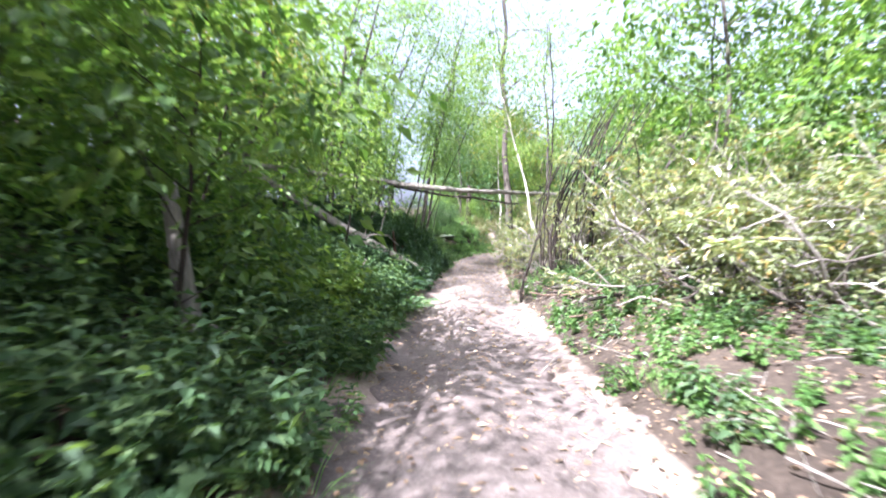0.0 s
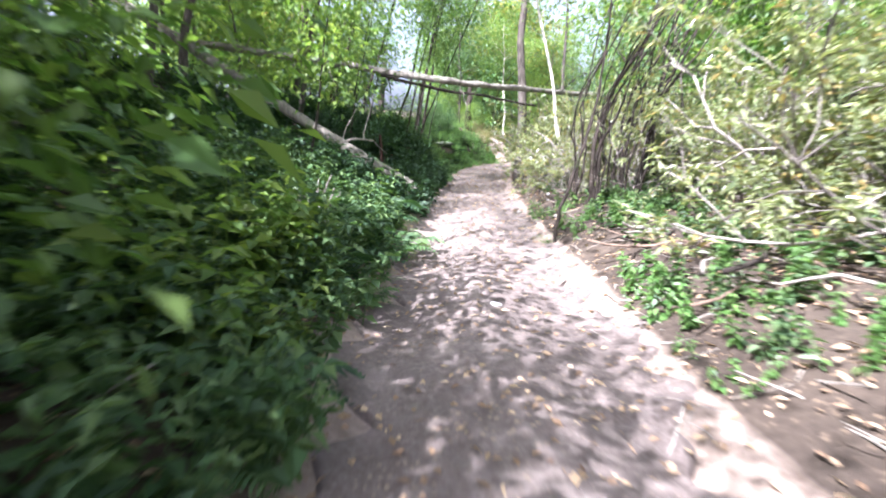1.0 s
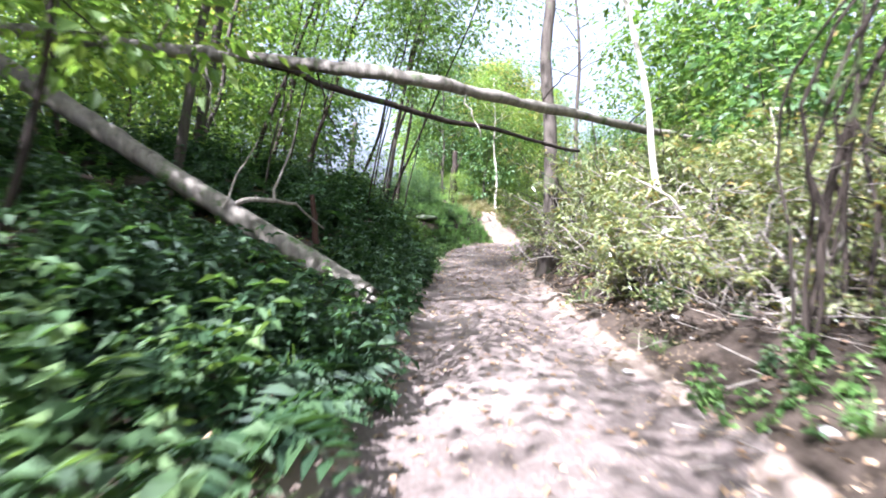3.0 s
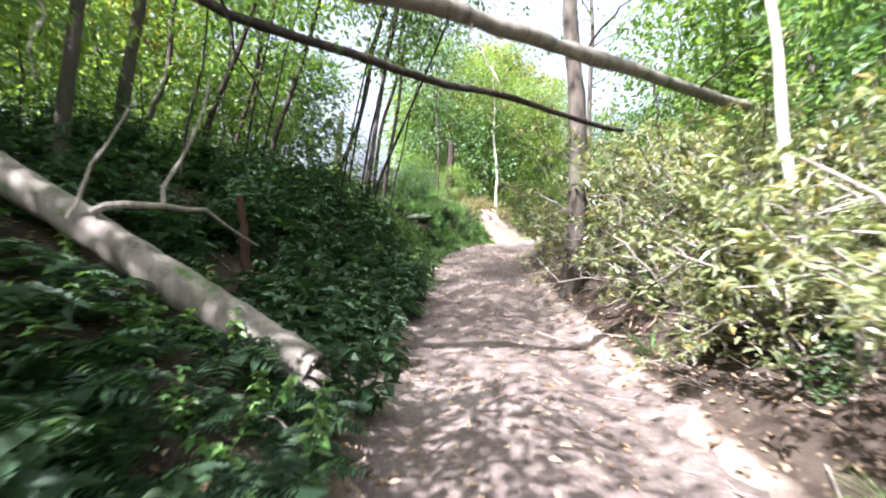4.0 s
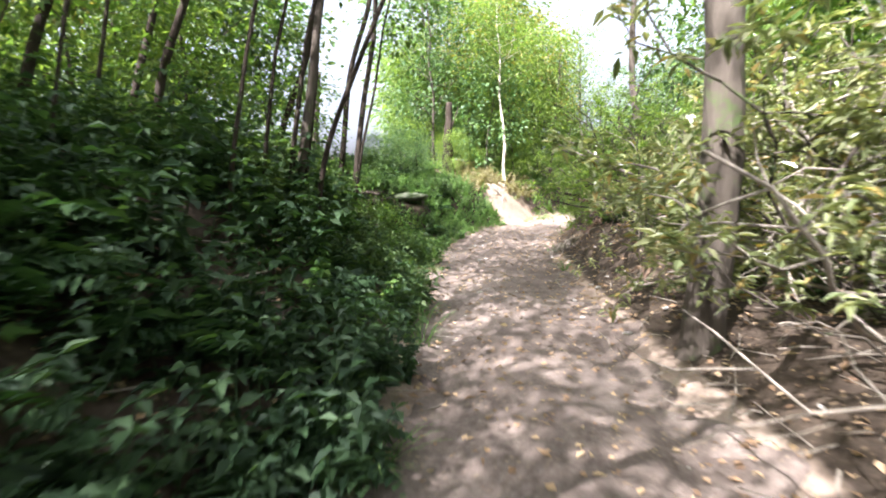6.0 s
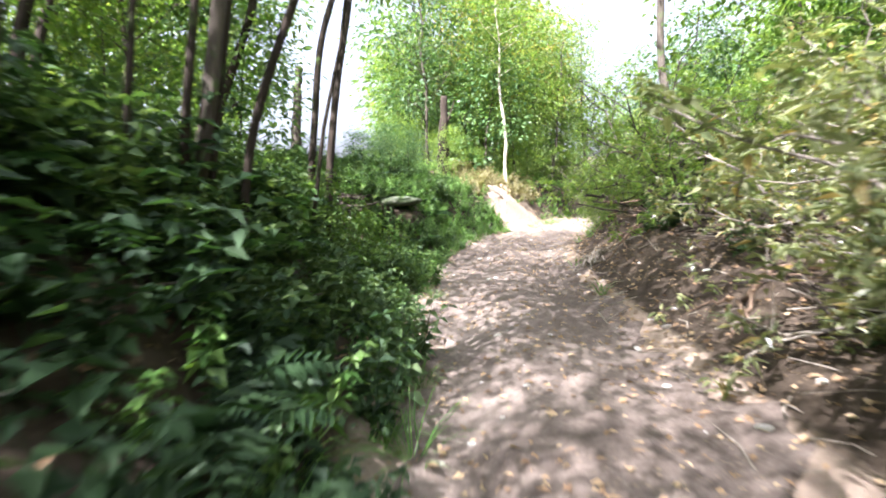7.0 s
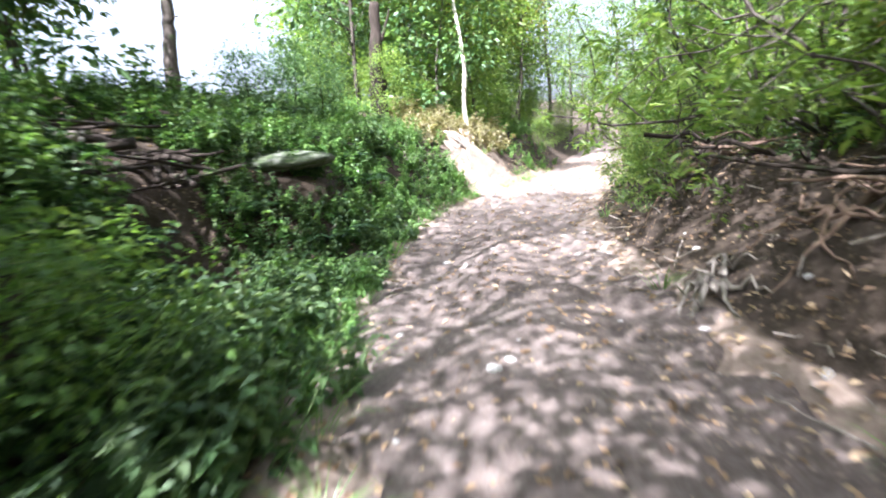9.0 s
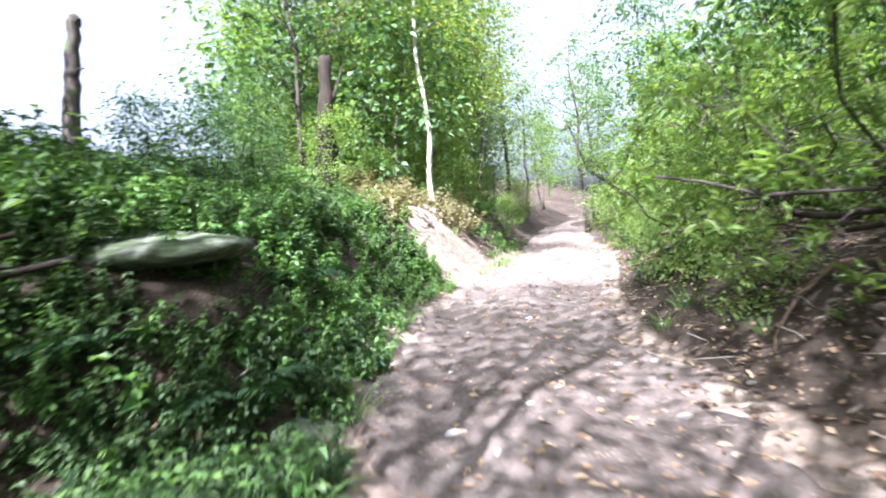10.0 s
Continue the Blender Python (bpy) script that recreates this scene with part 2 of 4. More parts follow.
def waves(x, y, size, seed):
    r = np.random.RandomState(seed)
    out = np.zeros_like(np.asarray(x, float))
    for k in range(9):
        a, f = r.rand() * 6.283, (0.6 + 1.3 * r.rand()) * 6.283 / size
        out = out + np.sin((x * math.cos(a) + y * math.sin(a)) * f + r.rand() * 6.283)
    return out / 4.5


def ease(v):
    v = np.clip(v, 0, 1)
    return v * v * (3 - 2 * v)


def half_width(y):
    return 1.06 + 0.19 * ease((np.asarray(y, float) - 22) / 8)


def land(x, y):
    """Height of the ground."""
    x, y = np.asarray(x, float), np.asarray(y, float)
    s = across(x, y).reshape(x.shape)
    w = half_width(y)
    hollow = (1.15 + 0.55 * ease((y - 28.2) / 1.6)) * ease((y - 23.5) / 2.5) * (1 - ease((y - 29.9 - 0.8 * ease((0.7 - x) / 1.8)) / 2.0))      # level ground left of the track before the mound
    left, right = np.maximum(-s - w - hollow, 0), np.maximum(s - w, 0)
    far = ease((y - 17) / 6)                       # the bank grows steeper beyond the fallen tree
    low = 0.42 * np.minimum(left, 4.5) + 0.40 * np.maximum(left - 4.5, 0)
    high = 1.45 * ease(left / (1.6 - 0.7 * ease((y - 23) / 2) * (1 - ease((y - 30.5) / 1.5)))) + 0.30 * np.minimum(np.maximum(left - 1.2, 0), 3) + 0.10 * np.maximum(left - 4, 0)
    z = low * (1 - far) + high * far
    z = np.minimum(z, 9)
    berm = ease((y - 22.5) / 3) * (1 - ease((y - 36) / 4))      # the right bank is higher along the steep stretch
    z = z + 0.34 * ease(right / 1.1) + 0.62 * berm * ease((right - 0.1) / 1.8) + 0.05 * np.minimum(right, 4) - 0.16 * np.maximum(right - 4.5, 0) * ease((right - 4.5) / 3)
    z = np.maximum(z, -6)
    off = ease((np.abs(s) - w) / 0.9)
    z = z + off * (0.10 * waves(x, y, 2.1, 3) + 0.05 * waves(x, y, 0.7, 5)) + 0.02 * waves(x, y, 0.9, 7) + 0.014 * waves(x, y, 0.42, 13)
    slip = np.exp(-((x - 4.5) / 1.5) ** 2 - ((y - 38.9) / 2.4) ** 2) * off
    z = z + slip * (0.10 * waves(x, y, 1.1, 41) + 0.07 * waves(x, y, 0.55, 43))
    on = 1 - ease((np.abs(s) - w + 0.1) / 0.4)
    return z + on * (0.05 * np.exp(-((s) / 0.3) ** 2) - 0.06 * np.exp(-((np.abs(s) - 0.75) / 0.25) ** 2))


def height(x, y):
    return float(land(np.array([x]), np.array([y]))[0])


def steps(*spans):
    out = []
    for a, b, d in spans:
        out += list(np.arange(a, b, d))
    return np.array(out + [spans[-1][1]])


def sheet(name, xs, ys, z, mat):
    n, m = len(xs), len(ys)
    gx, gy = np.meshgrid(xs, ys)
    pts = np.stack([gx.ravel(), gy.ravel(), z(gx, gy).ravel()], 1)
    faces = [(j * n + i, j * n + i + 1, j * n + n + i + 1, j * n + n + i) for j in range(m - 1) for i in range(n - 1)]
    return tagged(new(name, Geo().add(pts, faces).mesh(name, mat, True)), kind="structure")


def under_track(x, y):
    s = across(x, y).reshape(x.shape)
    return land(x, y) - 0.07 * (1 - ease((np.abs(s) - half_width(y) + 0.25) / 0.3))


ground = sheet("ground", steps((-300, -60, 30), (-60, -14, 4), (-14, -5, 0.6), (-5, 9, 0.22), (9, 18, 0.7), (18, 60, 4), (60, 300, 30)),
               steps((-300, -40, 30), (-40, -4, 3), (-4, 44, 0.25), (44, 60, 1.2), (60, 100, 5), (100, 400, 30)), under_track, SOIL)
_co = np.array([v.co[:] for v in ground.data.vertices])
_s = across(_co[:, 0], _co[:, 1])
_d = np.abs(_s) - half_width(_co[:, 1])
_bare = np.where(_s > 0, 1 - ease(_d / 0.35), 1 - ease((_d - 0.1) / 0.4)) * (1 - ease((_co[:, 1] - 42) / 3))
_bare = np.maximum(_bare, 1.2 * np.exp(-((_co[:, 0] - 4.5) / 1.35) ** 2 - ((_co[:, 1] - 38.7) / 2.4) ** 2))      # the slipped bank at the bend
_bare = np.clip(_bare, 0, 1)
ground.data.attributes.new("bare", "FLOAT", "POINT").data.foreach_set("value", _bare.astype(np.float32))
tagged(ground, "dark forest soil with leaf litter, banked beside the track", "ground")

# the track itself: a ribbon of bare earth along the middle line
_g = Geo()
_mid = smooth_line(LINE, 56)
_mid = _mid[(_mid[:, 1] > -12) & (_mid[:, 0] < 40)]
_tan = unit(np.gradient(_mid, axis=0))
_nor = np.stack([_tan[:, 1], -_tan[:, 0]], 1)
_cols = np.linspace(-1, 1, 45)
_edge = half_width(_mid[:, 1]) + 0.12
_pts = []
for k in _cols:
    _u = np.arange(len(_mid)) * 26 / 56 + (40 if k > 0 else 0)
    wob = (0.12 * np.sin(_u * 0.31) + 0.10 * np.sin(_u * 0.83) + 0.07 * np.sin(_u * 1.7)) * 1.5 * abs(k) ** 2
    q = _mid + _nor * (k * (_edge + wob))[:, None]
    _pts.append(np.stack([q[:, 0], q[:, 1], land(q[:, 0], q[:, 1]) + 0.014 + 0.012 * waves(q[:, 0], q[:, 1], 0.27, 31) + 0.018 * np.maximum(waves(q[:, 0], q[:, 1], 0.5, 33), 0) ** 2 - 0.10 * ease((abs(k) - 0.86) / 0.14)], 1))
_pts = np.stack(_pts, 1)
_n = len(_cols)
_g.add(_pts.reshape(-1, 3), [(i * _n + j, i * _n + j + 1, i * _n + _n + j + 1, i * _n + _n + j) for i in range(len(_mid) - 1) for j in range(_n - 1)])
track = tagged(new("dirt_track", _g.mesh("dirt_track", DIRT, True)), "rutted bare-earth forest track with leaf litter", "track", kind="structure")


# ---- kinds of plants ----
def wander(r, start, direction, length, n, wild, lift=0.0):
    """A crooked line of n points."""
    p, d, out = np.array(start, float), unit(np.array(direction, float)), [np.array(start, float)]
    for _ in range(n - 1):
        d = unit(d + r.normal(0, wild, 3) + np.array([0, 0, lift]))
        p = p + d * length / (n - 1)
        out.append(p.copy())
    return out


def clumps(r, geo, anchors, per, spread, length, width, flat=0.45, fine=True):
    anchors = np.repeat(np.asarray(anchors, float), per, axis=0)
    n = len(anchors)
    off = r.normal(0, 1, (n, 3)) * np.array([spread, spread, spread * flat])
    along = unit(off + r.normal(0, 0.5, (n, 3)) * np.array([spread, spread, spread * 0.4])) + np.array([0, 0, -0.25])
    up = unit(r.normal(0, 0.42, (n, 3)) + np.array([0, 0, 1.0]))
    size = 0.65 + 0.6 * r.rand(n)
    geo.leaves(anchors + off, along, up, length * size, width * size, 0.18, fine)


def tree_model(seed, tall, radius, crown_from, reach, limbs, per, leaf, spread=0.42, lean=(0, 0), bark=None, foliage=None, fine=False, twigs=4, split=False, lite=True):
    r = np.random.RandomState(seed)
    n = 9
    trunk_pts = [np.array([lean[0] * (i / (n - 1)) ** 1.2 + r.normal(0, 0.007 * tall) * (i > 0), lean[1] * (i / (n - 1)) ** 1.2 + r.normal(0, 0.007 * tall) * (i > 0), tall * i / (n - 1) - 0.25]) for i in range(n)]
    radii = [radius * (1.0 - 0.8 * i / (n - 1)) * (1.35 if i == 0 else 1) for i in range(n)]
    if lite:
        wood = Geo().tube(trunk_pts, radii, 7)
    else:
        fine_pts = smooth_line(np.array(trunk_pts), 7)
        fine_r = [radius * (1 - 0.8 * i / (len(fine_pts) - 1)) * (1 + 0.55 * math.exp(-i * 0.9)) for i in range(len(fine_pts))]
        wood = Geo().tube(fine_pts, fine_r, 18, rough=0.12)
    green, arms = Geo(), []
    anchors = []
    for i in range(limbs):
        k = crown_from / tall + (1 - crown_from / tall) * (i + r.rand()) / limbs
        k = min(k, 0.985)
        f = k * (n - 1)
        a = int(f)
        p = trunk_pts[a] + (trunk_pts[min(a + 1, n - 1)] - trunk_pts[a]) * (f - a)
        ang = i * 2.4 + r.rand() * 0.9
        span = reach * (0.45 + 0.55 * math.sin(math.pi * min(1, max(0.12, (k * tall - crown_from) / max(tall - crown_from, 0.1) * 0.85 + 0.15)))) * (0.75 + 0.5 * r.rand())
        d = np.array([math.cos(ang), math.sin(ang), 0.35 + 0.35 * r.rand()])
        line = wander(r, p, d, span, 6, 0.16)
        lr = max(radius * 0.34 * (1 - 0.6 * k), 0.006)
        arm = Geo() if split else wood
        arms.append(arm)
        if lite:
            arm.tube([line[0], line[2], line[5]], [lr, lr * 0.7, lr * 0.2], 4, False, not split)
        else:
            arm.tube(line, [lr * (1 - 0.8 * j / 5) for j in range(6)], 6, False, not split)
        anchors += [line[3], line[4], line[5]]
        for q in range(twigs):
            s = line[2 + q % 4]
            tw = wander(r, s, np.array([math.cos(ang + r.normal(0, 0.9)), math.sin(ang + r.normal(0, 0.9)), 0.1 + r.normal(0, 0.25)]), span * 0.42, 4, 0.22)
            if lite:
                arm.tube([tw[0], tw[3]], [lr * 0.4, lr * 0.12], 3, False, True)
            else:
                arm.tube(tw, [lr * 0.4, lr * 0.3, lr * 0.2, lr * 0.1], 4, False, True)
            anchors += [tw[2], tw[3]]
    clumps(r, green, anchors, per, spread, leaf, leaf * 0.55, 0.5, fine)
    return [("trunk", wood, bark)] + ([("limb", g, bark) for g in arms] if split else []) + [("crown", green, foliage)]


def plant_things(name, label, category, group, models, places):
    """The first of each model is built, the others are copies."""
    made = {}
    for which, m in places:
        if which in made:
            copy_thing(made[which], m)
            continue
        ob = thing(name, m, label, category, group)
        for k, geo, mat in models[which]:
            part(k, geo, mat, ob, "", k in ("trunk", "stem", "limb"))
        made[which] = ob


def stand(x, y, turn=0, size=1.0, sink=0.0, tilt=0.0):
    return pose(x, y, height(x, y) - sink, tilt, 0, turn) @ Matrix.Scale(size, 4)


def shrub_model(seed, tall, stems, per, leaf=0.17, spread=1.0):
    """Rhododendron: crooked pale stems that fork, whorls of long leaves at the tips."""
    r = np.random.RandomState(seed)
    sticks, green = [], Geo()
    tips = []
    for i in range(stems):
        wood = Geo()
        sticks.append(("stem", wood, DEADWOOD if (seed + i) % 5 < 3 else BARK))
        ang = i * 2.4 + r.rand()
        d = np.array([math.cos(ang) * 0.55 * spread, math.sin(ang) * 0.55 * spread, 1.0])
        line = wander(r, (0.18 * math.cos(ang), 0.18 * math.sin(ang), -0.12), d, tall * (0.7 + 0.3 * r.rand()), 10, 0.36)
        rad = 0.009 + 0.013 * r.rand()
        wood.tube(line, [rad * (1.2 - 0.75 * j / 9) for j in range(10)], 5, False)
        for q in range(5):
            s = 2 + q
            a2 = ang + r.normal(0, 1.3)
            br = wander(r, line[min(s + 1, 9)], np.array([math.cos(a2), math.sin(a2), 0.35 + r.normal(0, 0.3)]), tall * (0.22 + 0.2 * r.rand()), 5, 0.42)
            wood.tube(br, [rad * 0.55, rad * 0.5, rad * 0.42, rad * 0.34, rad * 0.22], 4, False, True)
            tips += [br[2], br[3], br[4]]
            a3 = a2 + r.normal(0, 1.0)
            b2 = wander(r, br[2], np.array([math.cos(a3), math.sin(a3), 0.2 + r.normal(0, 0.3)]), tall * 0.18, 4, 0.35)
            wood.tube(b2, [rad * 0.35, rad * 0.3, rad * 0.22, rad * 0.14], 3, False, True)
            tips += [b2[2], b2[3]]
        tips.append(line[-1])
    tips = np.array(tips)
    n = len(tips) * per
    base = np.repeat(tips, per, axis=0) + r.normal(0, 0.035, (n, 3))
    ang = r.rand(n) * 6.283
    along = np.stack([np.cos(ang), np.sin(ang), r.normal(-0.05, 0.45, n)], 1)
    up = unit(r.normal(0, 0.3, (n, 3)) + np.array([0, 0, 1.0]))
    size = 0.6 + 0.6 * r.rand(n)
    green.leaves(base, along, up, leaf * size, leaf * 0.32 * size, 0.25, False)
    return sticks + [("foliage", green, LEAF_RHODO)]


def fern_model(seed, fronds=9, long=0.75):
    r = np.random.RandomState(seed)
    g = Geo()
    for i in range(fronds):
        ang = i * 6.283 / fronds + r.normal(0, 0.2)
        out = np.array([math.cos(ang), math.sin(ang), 0])
        L = long * (0.75 + 0.45 * r.rand())
        n = 14
        k = np.linspace(0, 1, n)
        spine = out[None, :] * (k * L * 0.85)[:, None] + np.array([0, 0, 1.0]) * (L * (0.85 * k - 0.75 * k * k))[:, None]
        g.tube(spine[::3], [0.005, 0.004, 0.003, 0.002, 0.001][:len(spine[::3])], 3, False)
        side = np.array([-math.sin(ang), math.cos(ang), 0])
        width = L * 0.26 * np.sin(np.pi * np.clip(k * 0.85 + 0.12, 0, 1))
        up = np.tile(np.array([0, 0, 1.0]) - out * 0.3, (n, 1))
        for s in (1, -1):
            g.leaves(spine[1:], s * side[None, :] + out[None, :] * 0.35 + r.normal(0, 0.08, (n - 1, 3)), up[1:], width[1:], L * 0.075, 0.2, False)
    return g


def herb_model(seed, stalks=6, tall=0.6, leaf=0.13):
    r = np.random.RandomState(seed)
    g = Geo()
    for i in range(stalks):
        ang = r.rand() * 6.283
        line = wander(r, (0.12 * math.cos(ang), 0.12 * math.sin(ang), -0.03), (0.3 * math.cos(ang), 0.3 * math.sin(ang), 1), tall * (0.6 + 0.5 * r.rand()), 6, 0.12)
        g.tube([line[0], line[3], line[5]], [0.006, 0.004, 0.002], 3, False)
        for j in range(1, 6):
            k = 3 if j < 5 else 4
            a = r.rand() * 6.283 + np.arange(k) * 6.283 / k + r.normal(0, 0.35, k)
            along = np.stack([np.cos(a), np.sin(a), r.normal(0.05, 0.25, k)], 1)
            size = leaf * (0.7 + 0.6 * r.rand(k)) * (1.15 - 0.1 * j)
            g.leaves(np.tile(line[j], (k, 1)), along, unit(r.normal(0, 0.3, (k, 3)) + np.array([0, 0, 1])), size, size * 0.62, 0.35, leaf > 0.14)
    return g


def grass_model(seed, blades=34, tall=0.34):
    r = np.random.RandomState(seed)
    a = r.rand(blades) * 6.283
    base = np.stack([np.cos(a), np.sin(a), np.zeros(blades)], 1) * (0.10 * r.rand(blades))[:, None]
    along = np.stack([np.cos(a) * 0.5, np.sin(a) * 0.5, np.ones(blades)], 1) + r.normal(0, 0.15, (blades, 3))
    g = Geo()
    for p, d, q in zip(base, unit(along), a):
        L, out, w = tall * (0.5 + 0.7 * r.rand()), np.array([math.cos(q), math.sin(q), 0]), np.array([-math.sin(q), math.cos(q), 0]) * 0.0035
        mid = [p + d * L * k + out * (0.5 * L * k * k) - np.array([0, 0, 0.35 * L * k ** 3]) for k in (0, 0.4, 0.75, 1.0)]
        g.add([mid[0] - w, mid[0] + w, mid[1] - w, mid[1] + w, mid[2] - w * 0.7, mid[2] + w * 0.7, mid[3]], [(0, 1, 3, 2), (2, 3, 5, 4), (4, 5, 6)])
    return g


def scatter(r, n, x0, x1, y0, y1, keep):
    """Random places in a field for which keep(x, y, signed distance to the track) holds."""
    x, y = x0 + (x1 - x0) * r.rand(n), y0 + (y1 - y0) * r.rand(n)
    s = across(x, y)
    return [(a, b) for a, b, c in zip(x, y, s) if keep(a, b, c)]


def stuff(name, label, category, models, places, mat, r, smin=0.7, smax=1.3, sink=0.02, smooth=False):
    g = Geo()
    if places:
        zs = land(np.array([p[0] for p in places]), np.array([p[1] for p in places]))
        for (x, y), z in zip(places, zs):
            s = smin + (smax - smin) * r.rand()
            m = pose(x, y, z - sink, r.normal(0, 6), r.normal(0, 6), r.rand() * 360) @ Matrix.Scale(s, 4)
            g.merged(models[r.randint(len(models))], m)
    return tagged(new(name, g.mesh(name, mat, smooth)), label, category, kind="stuff")


# ---- the fallen trees ----
def bent(points, n=14, wobble=0.0, seed=0):
    r = np.random.RandomState(seed)
    p = smooth_line(np.array(points, float), max(2, n // (len(points) - 1)))
    p[1:-1] += r.normal(0, 1, (len(p) - 2, 3)) * wobble
    return p


def rod(points, r0, r1, n=14, wobble=0.0, seed=0, sides=8, rough=0.0):
    p = bent(points, n, wobble, seed)
    return Geo().tube(p, list(np.linspace(r0, r1, len(p))), sides, rough=rough)


log = thing("fallen_tree", pose(0, 0, 0), "grey-brown fallen tree trunk leaning down the fern bank", "fallen tree")
part("trunk", rod([(-0.70, 16.68, 0.28), (-1.15, 16.85, 0.55), (-2.55, 17.25, 1.33), (-4.4, 17.75, 2.42), (-7.2, 18.3, 4.15), (-11, 19.3, 6.4)], 0.155, 0.13, 60, 0.006, 4, 20, 0.16), LOGBARK, log, "", True)
for _k in range(6):
    _a = _k * 1.05
    part("splinter", rod([(-0.76, 16.68 + 0.10 * math.cos(_a), 0.27 + 0.10 * math.sin(_a)), (-0.66, 16.65 + 0.11 * math.cos(_a), 0.22 + 0.11 * math.sin(_a)), (-0.64 + 0.03 * (_k % 3), 16.64 + 0.10 * math.cos(_a), 0.20 + 0.10 * math.sin(_a))], 0.05, 0.012, 6, 0.004, 200 + _k, 5), LOGBARK, log)
part("branch", rod([(-2.45, 17.15, 1.45), (-2.1, 17.25, 1.50), (-1.85, 17.8, 1.45), (-1.55, 18.3, 1.12)], 0.035, 0.012, 9, 0.012, 5), DEADWOOD, log, "bare pale branch")
part("branch", rod([(-2.05, 17.4, 1.48), (-2.05, 17.6, 1.75), (-1.95, 17.9, 2.2), (-1.9, 18.1, 2.7)], 0.022, 0.008, 9, 0.015, 6), DEADWOOD, log)
part("branch", rod([(-2.6, 17.1, 1.40), (-2.45, 17.2, 1.8), (-2.2, 17.3, 2.3)], 0.02, 0.006, 7, 0.015, 7), DEADWOOD, log)

over = thing("fallen_tree", pose(0, 0, 0), "slim fallen trunk hanging across above the track", "fallen tree")
part("trunk", rod([(-7.4, 18.6, 4.1), (-5.8, 18.15, 3.85), (-4.0, 17.75, 3.56), (-2.2, 17.25, 3.28), (-1.0, 16.75, 3.05), (0.0, 16.75, 2.92), (1.0, 17.4, 2.89), (2.0, 18.18, 2.89), (4.0, 19.7, 2.9), (6.0, 21.25, 2.95)], 0.10, 0.062, 72, 0.007, 8, 14, 0.3), LOGBARK, over, "", True)
part("branch", rod([(-2.3, 17.25, 3.3), (-1.9, 17.4, 3.2), (-1.0, 17.88, 2.99), (0.8, 18.97, 2.80), (2.0, 19.7, 2.67), (2.9, 20.24, 2.58)], 0.055, 0.03, 20, 0.014, 9, 10, 0.2), BARK_DARK, over, "", True)
for _k, (_x, _y, _z, _dx, _dy, _dz, _r) in enumerate([(-3.6, 17.6, 3.5, 0.9, -0.7, 0.75, 0.02), (-4.4, 17.8, 3.6, -0.7, -0.5, 0.7, 0.018), (-2.9, 17.4, 3.4, 0.3, -0.6, -0.9, 0.016), (-1.4, 16.9, 3.1, 0.25, 0.3, -0.8, 0.014), (0.4, 17.0, 2.9, 0.15, -0.4, -0.55, 0.012), (1.6, 17.9, 2.9, 0.5, -0.3, 0.6, 0.012), (2.6, 18.6, 2.9, 0.2, 0.3, -0.7, 0.014), (3.4, 19.2, 2.9, 0.6, -0.5, 0.5, 0.013), (-5.2, 18.0, 3.75, 0.8, -0.9, 0.5, 0.02)]):
    part("branch", rod([(_x, _y, _z), (_x + 0.4 * _dx, _y + 0.35 * _dy, _z + 0.55 * _dz), (_x + 0.75 * _dx, _y + 0.8 * _dy, _z + 0.8 * _dz), (_x + 1.2 * _dx, _y + 1.1 * _dy, _z + 1.2 * _dz)], _r, 0.004, 9, 0.02, 111 + _k, 6), (DEADWOOD, BARK_DARK)[_k % 2], over, "", True)
_g = Geo()
_r = np.random.RandomState(12)
clumps(_r, _g, [(-3.6 + _r.normal(0, 0.9), 17.5 + _r.normal(0, 0.35), 3.55 + _r.normal(0, 0.28)) for _ in range(34)], 13, 0.2, 0.11, 0.05)
part("foliage", _g, LEAF_SUNNY, over, "green leaves growing round the trunk")

stump = thing("dead_snag", pose(0, 0, 0), "rotten red-brown dead stem standing in the ferns", "snag")
part("stem", rod([(-1.68, 18.4, 0.8), (-1.70, 18.38, 1.2), (-1.74, 18.37, 1.62)], 0.055, 0.035, 9, 0.008, 3), ROTWOOD, stump, "", True)

# ---- single trees by the track ----
def lone_tree(name, label, seed, x, y, tall, radius, crown_from, reach, limbs, per, leaf, lean, bark, foliage, group="", twigs=4):
    ob = thing(name, pose(x, y, height(x, y)), label, "tree", group)
    for k, geo, mat in tree_model(seed, tall, radius, crown_from, reach, limbs, per, leaf, 0.4, lean, bark, foliage, twigs=twigs, split=True, lite=False):
        part(k, geo, mat, ob, "", k != "crown")
    return ob


lone_tree("tree", "straight grey-barked tree close beside the track", 21, 2.6, 21.6, 13, 0.17, 6.0, 2.4, 12, 10, 0.14, (-0.1, 0.1), BARK, LEAF_TREE)
lone_tree("sapling", "slim pale sapling with bare lower stem", 22, 3.12, 16.9, 7, 0.05, 4.2, 1.2, 10, 26, 0.11, (-1.5, 0.1), BARK_PALE, LEAF_SUNNY)
lone_tree("sapling", "crooked pale sapling on the bank at the bend", 23, 4.45, 40.5, 8, 0.07, 4.5, 1.8, 12, 30, 0.15, (-0.2, 0.3), BARK_PALE, LEAF_SUNNY)
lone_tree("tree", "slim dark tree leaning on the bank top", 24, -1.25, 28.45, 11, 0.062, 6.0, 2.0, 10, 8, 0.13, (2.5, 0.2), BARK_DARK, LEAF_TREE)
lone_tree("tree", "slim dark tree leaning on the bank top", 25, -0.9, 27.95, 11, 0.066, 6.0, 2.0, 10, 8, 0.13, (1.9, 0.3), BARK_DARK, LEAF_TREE)
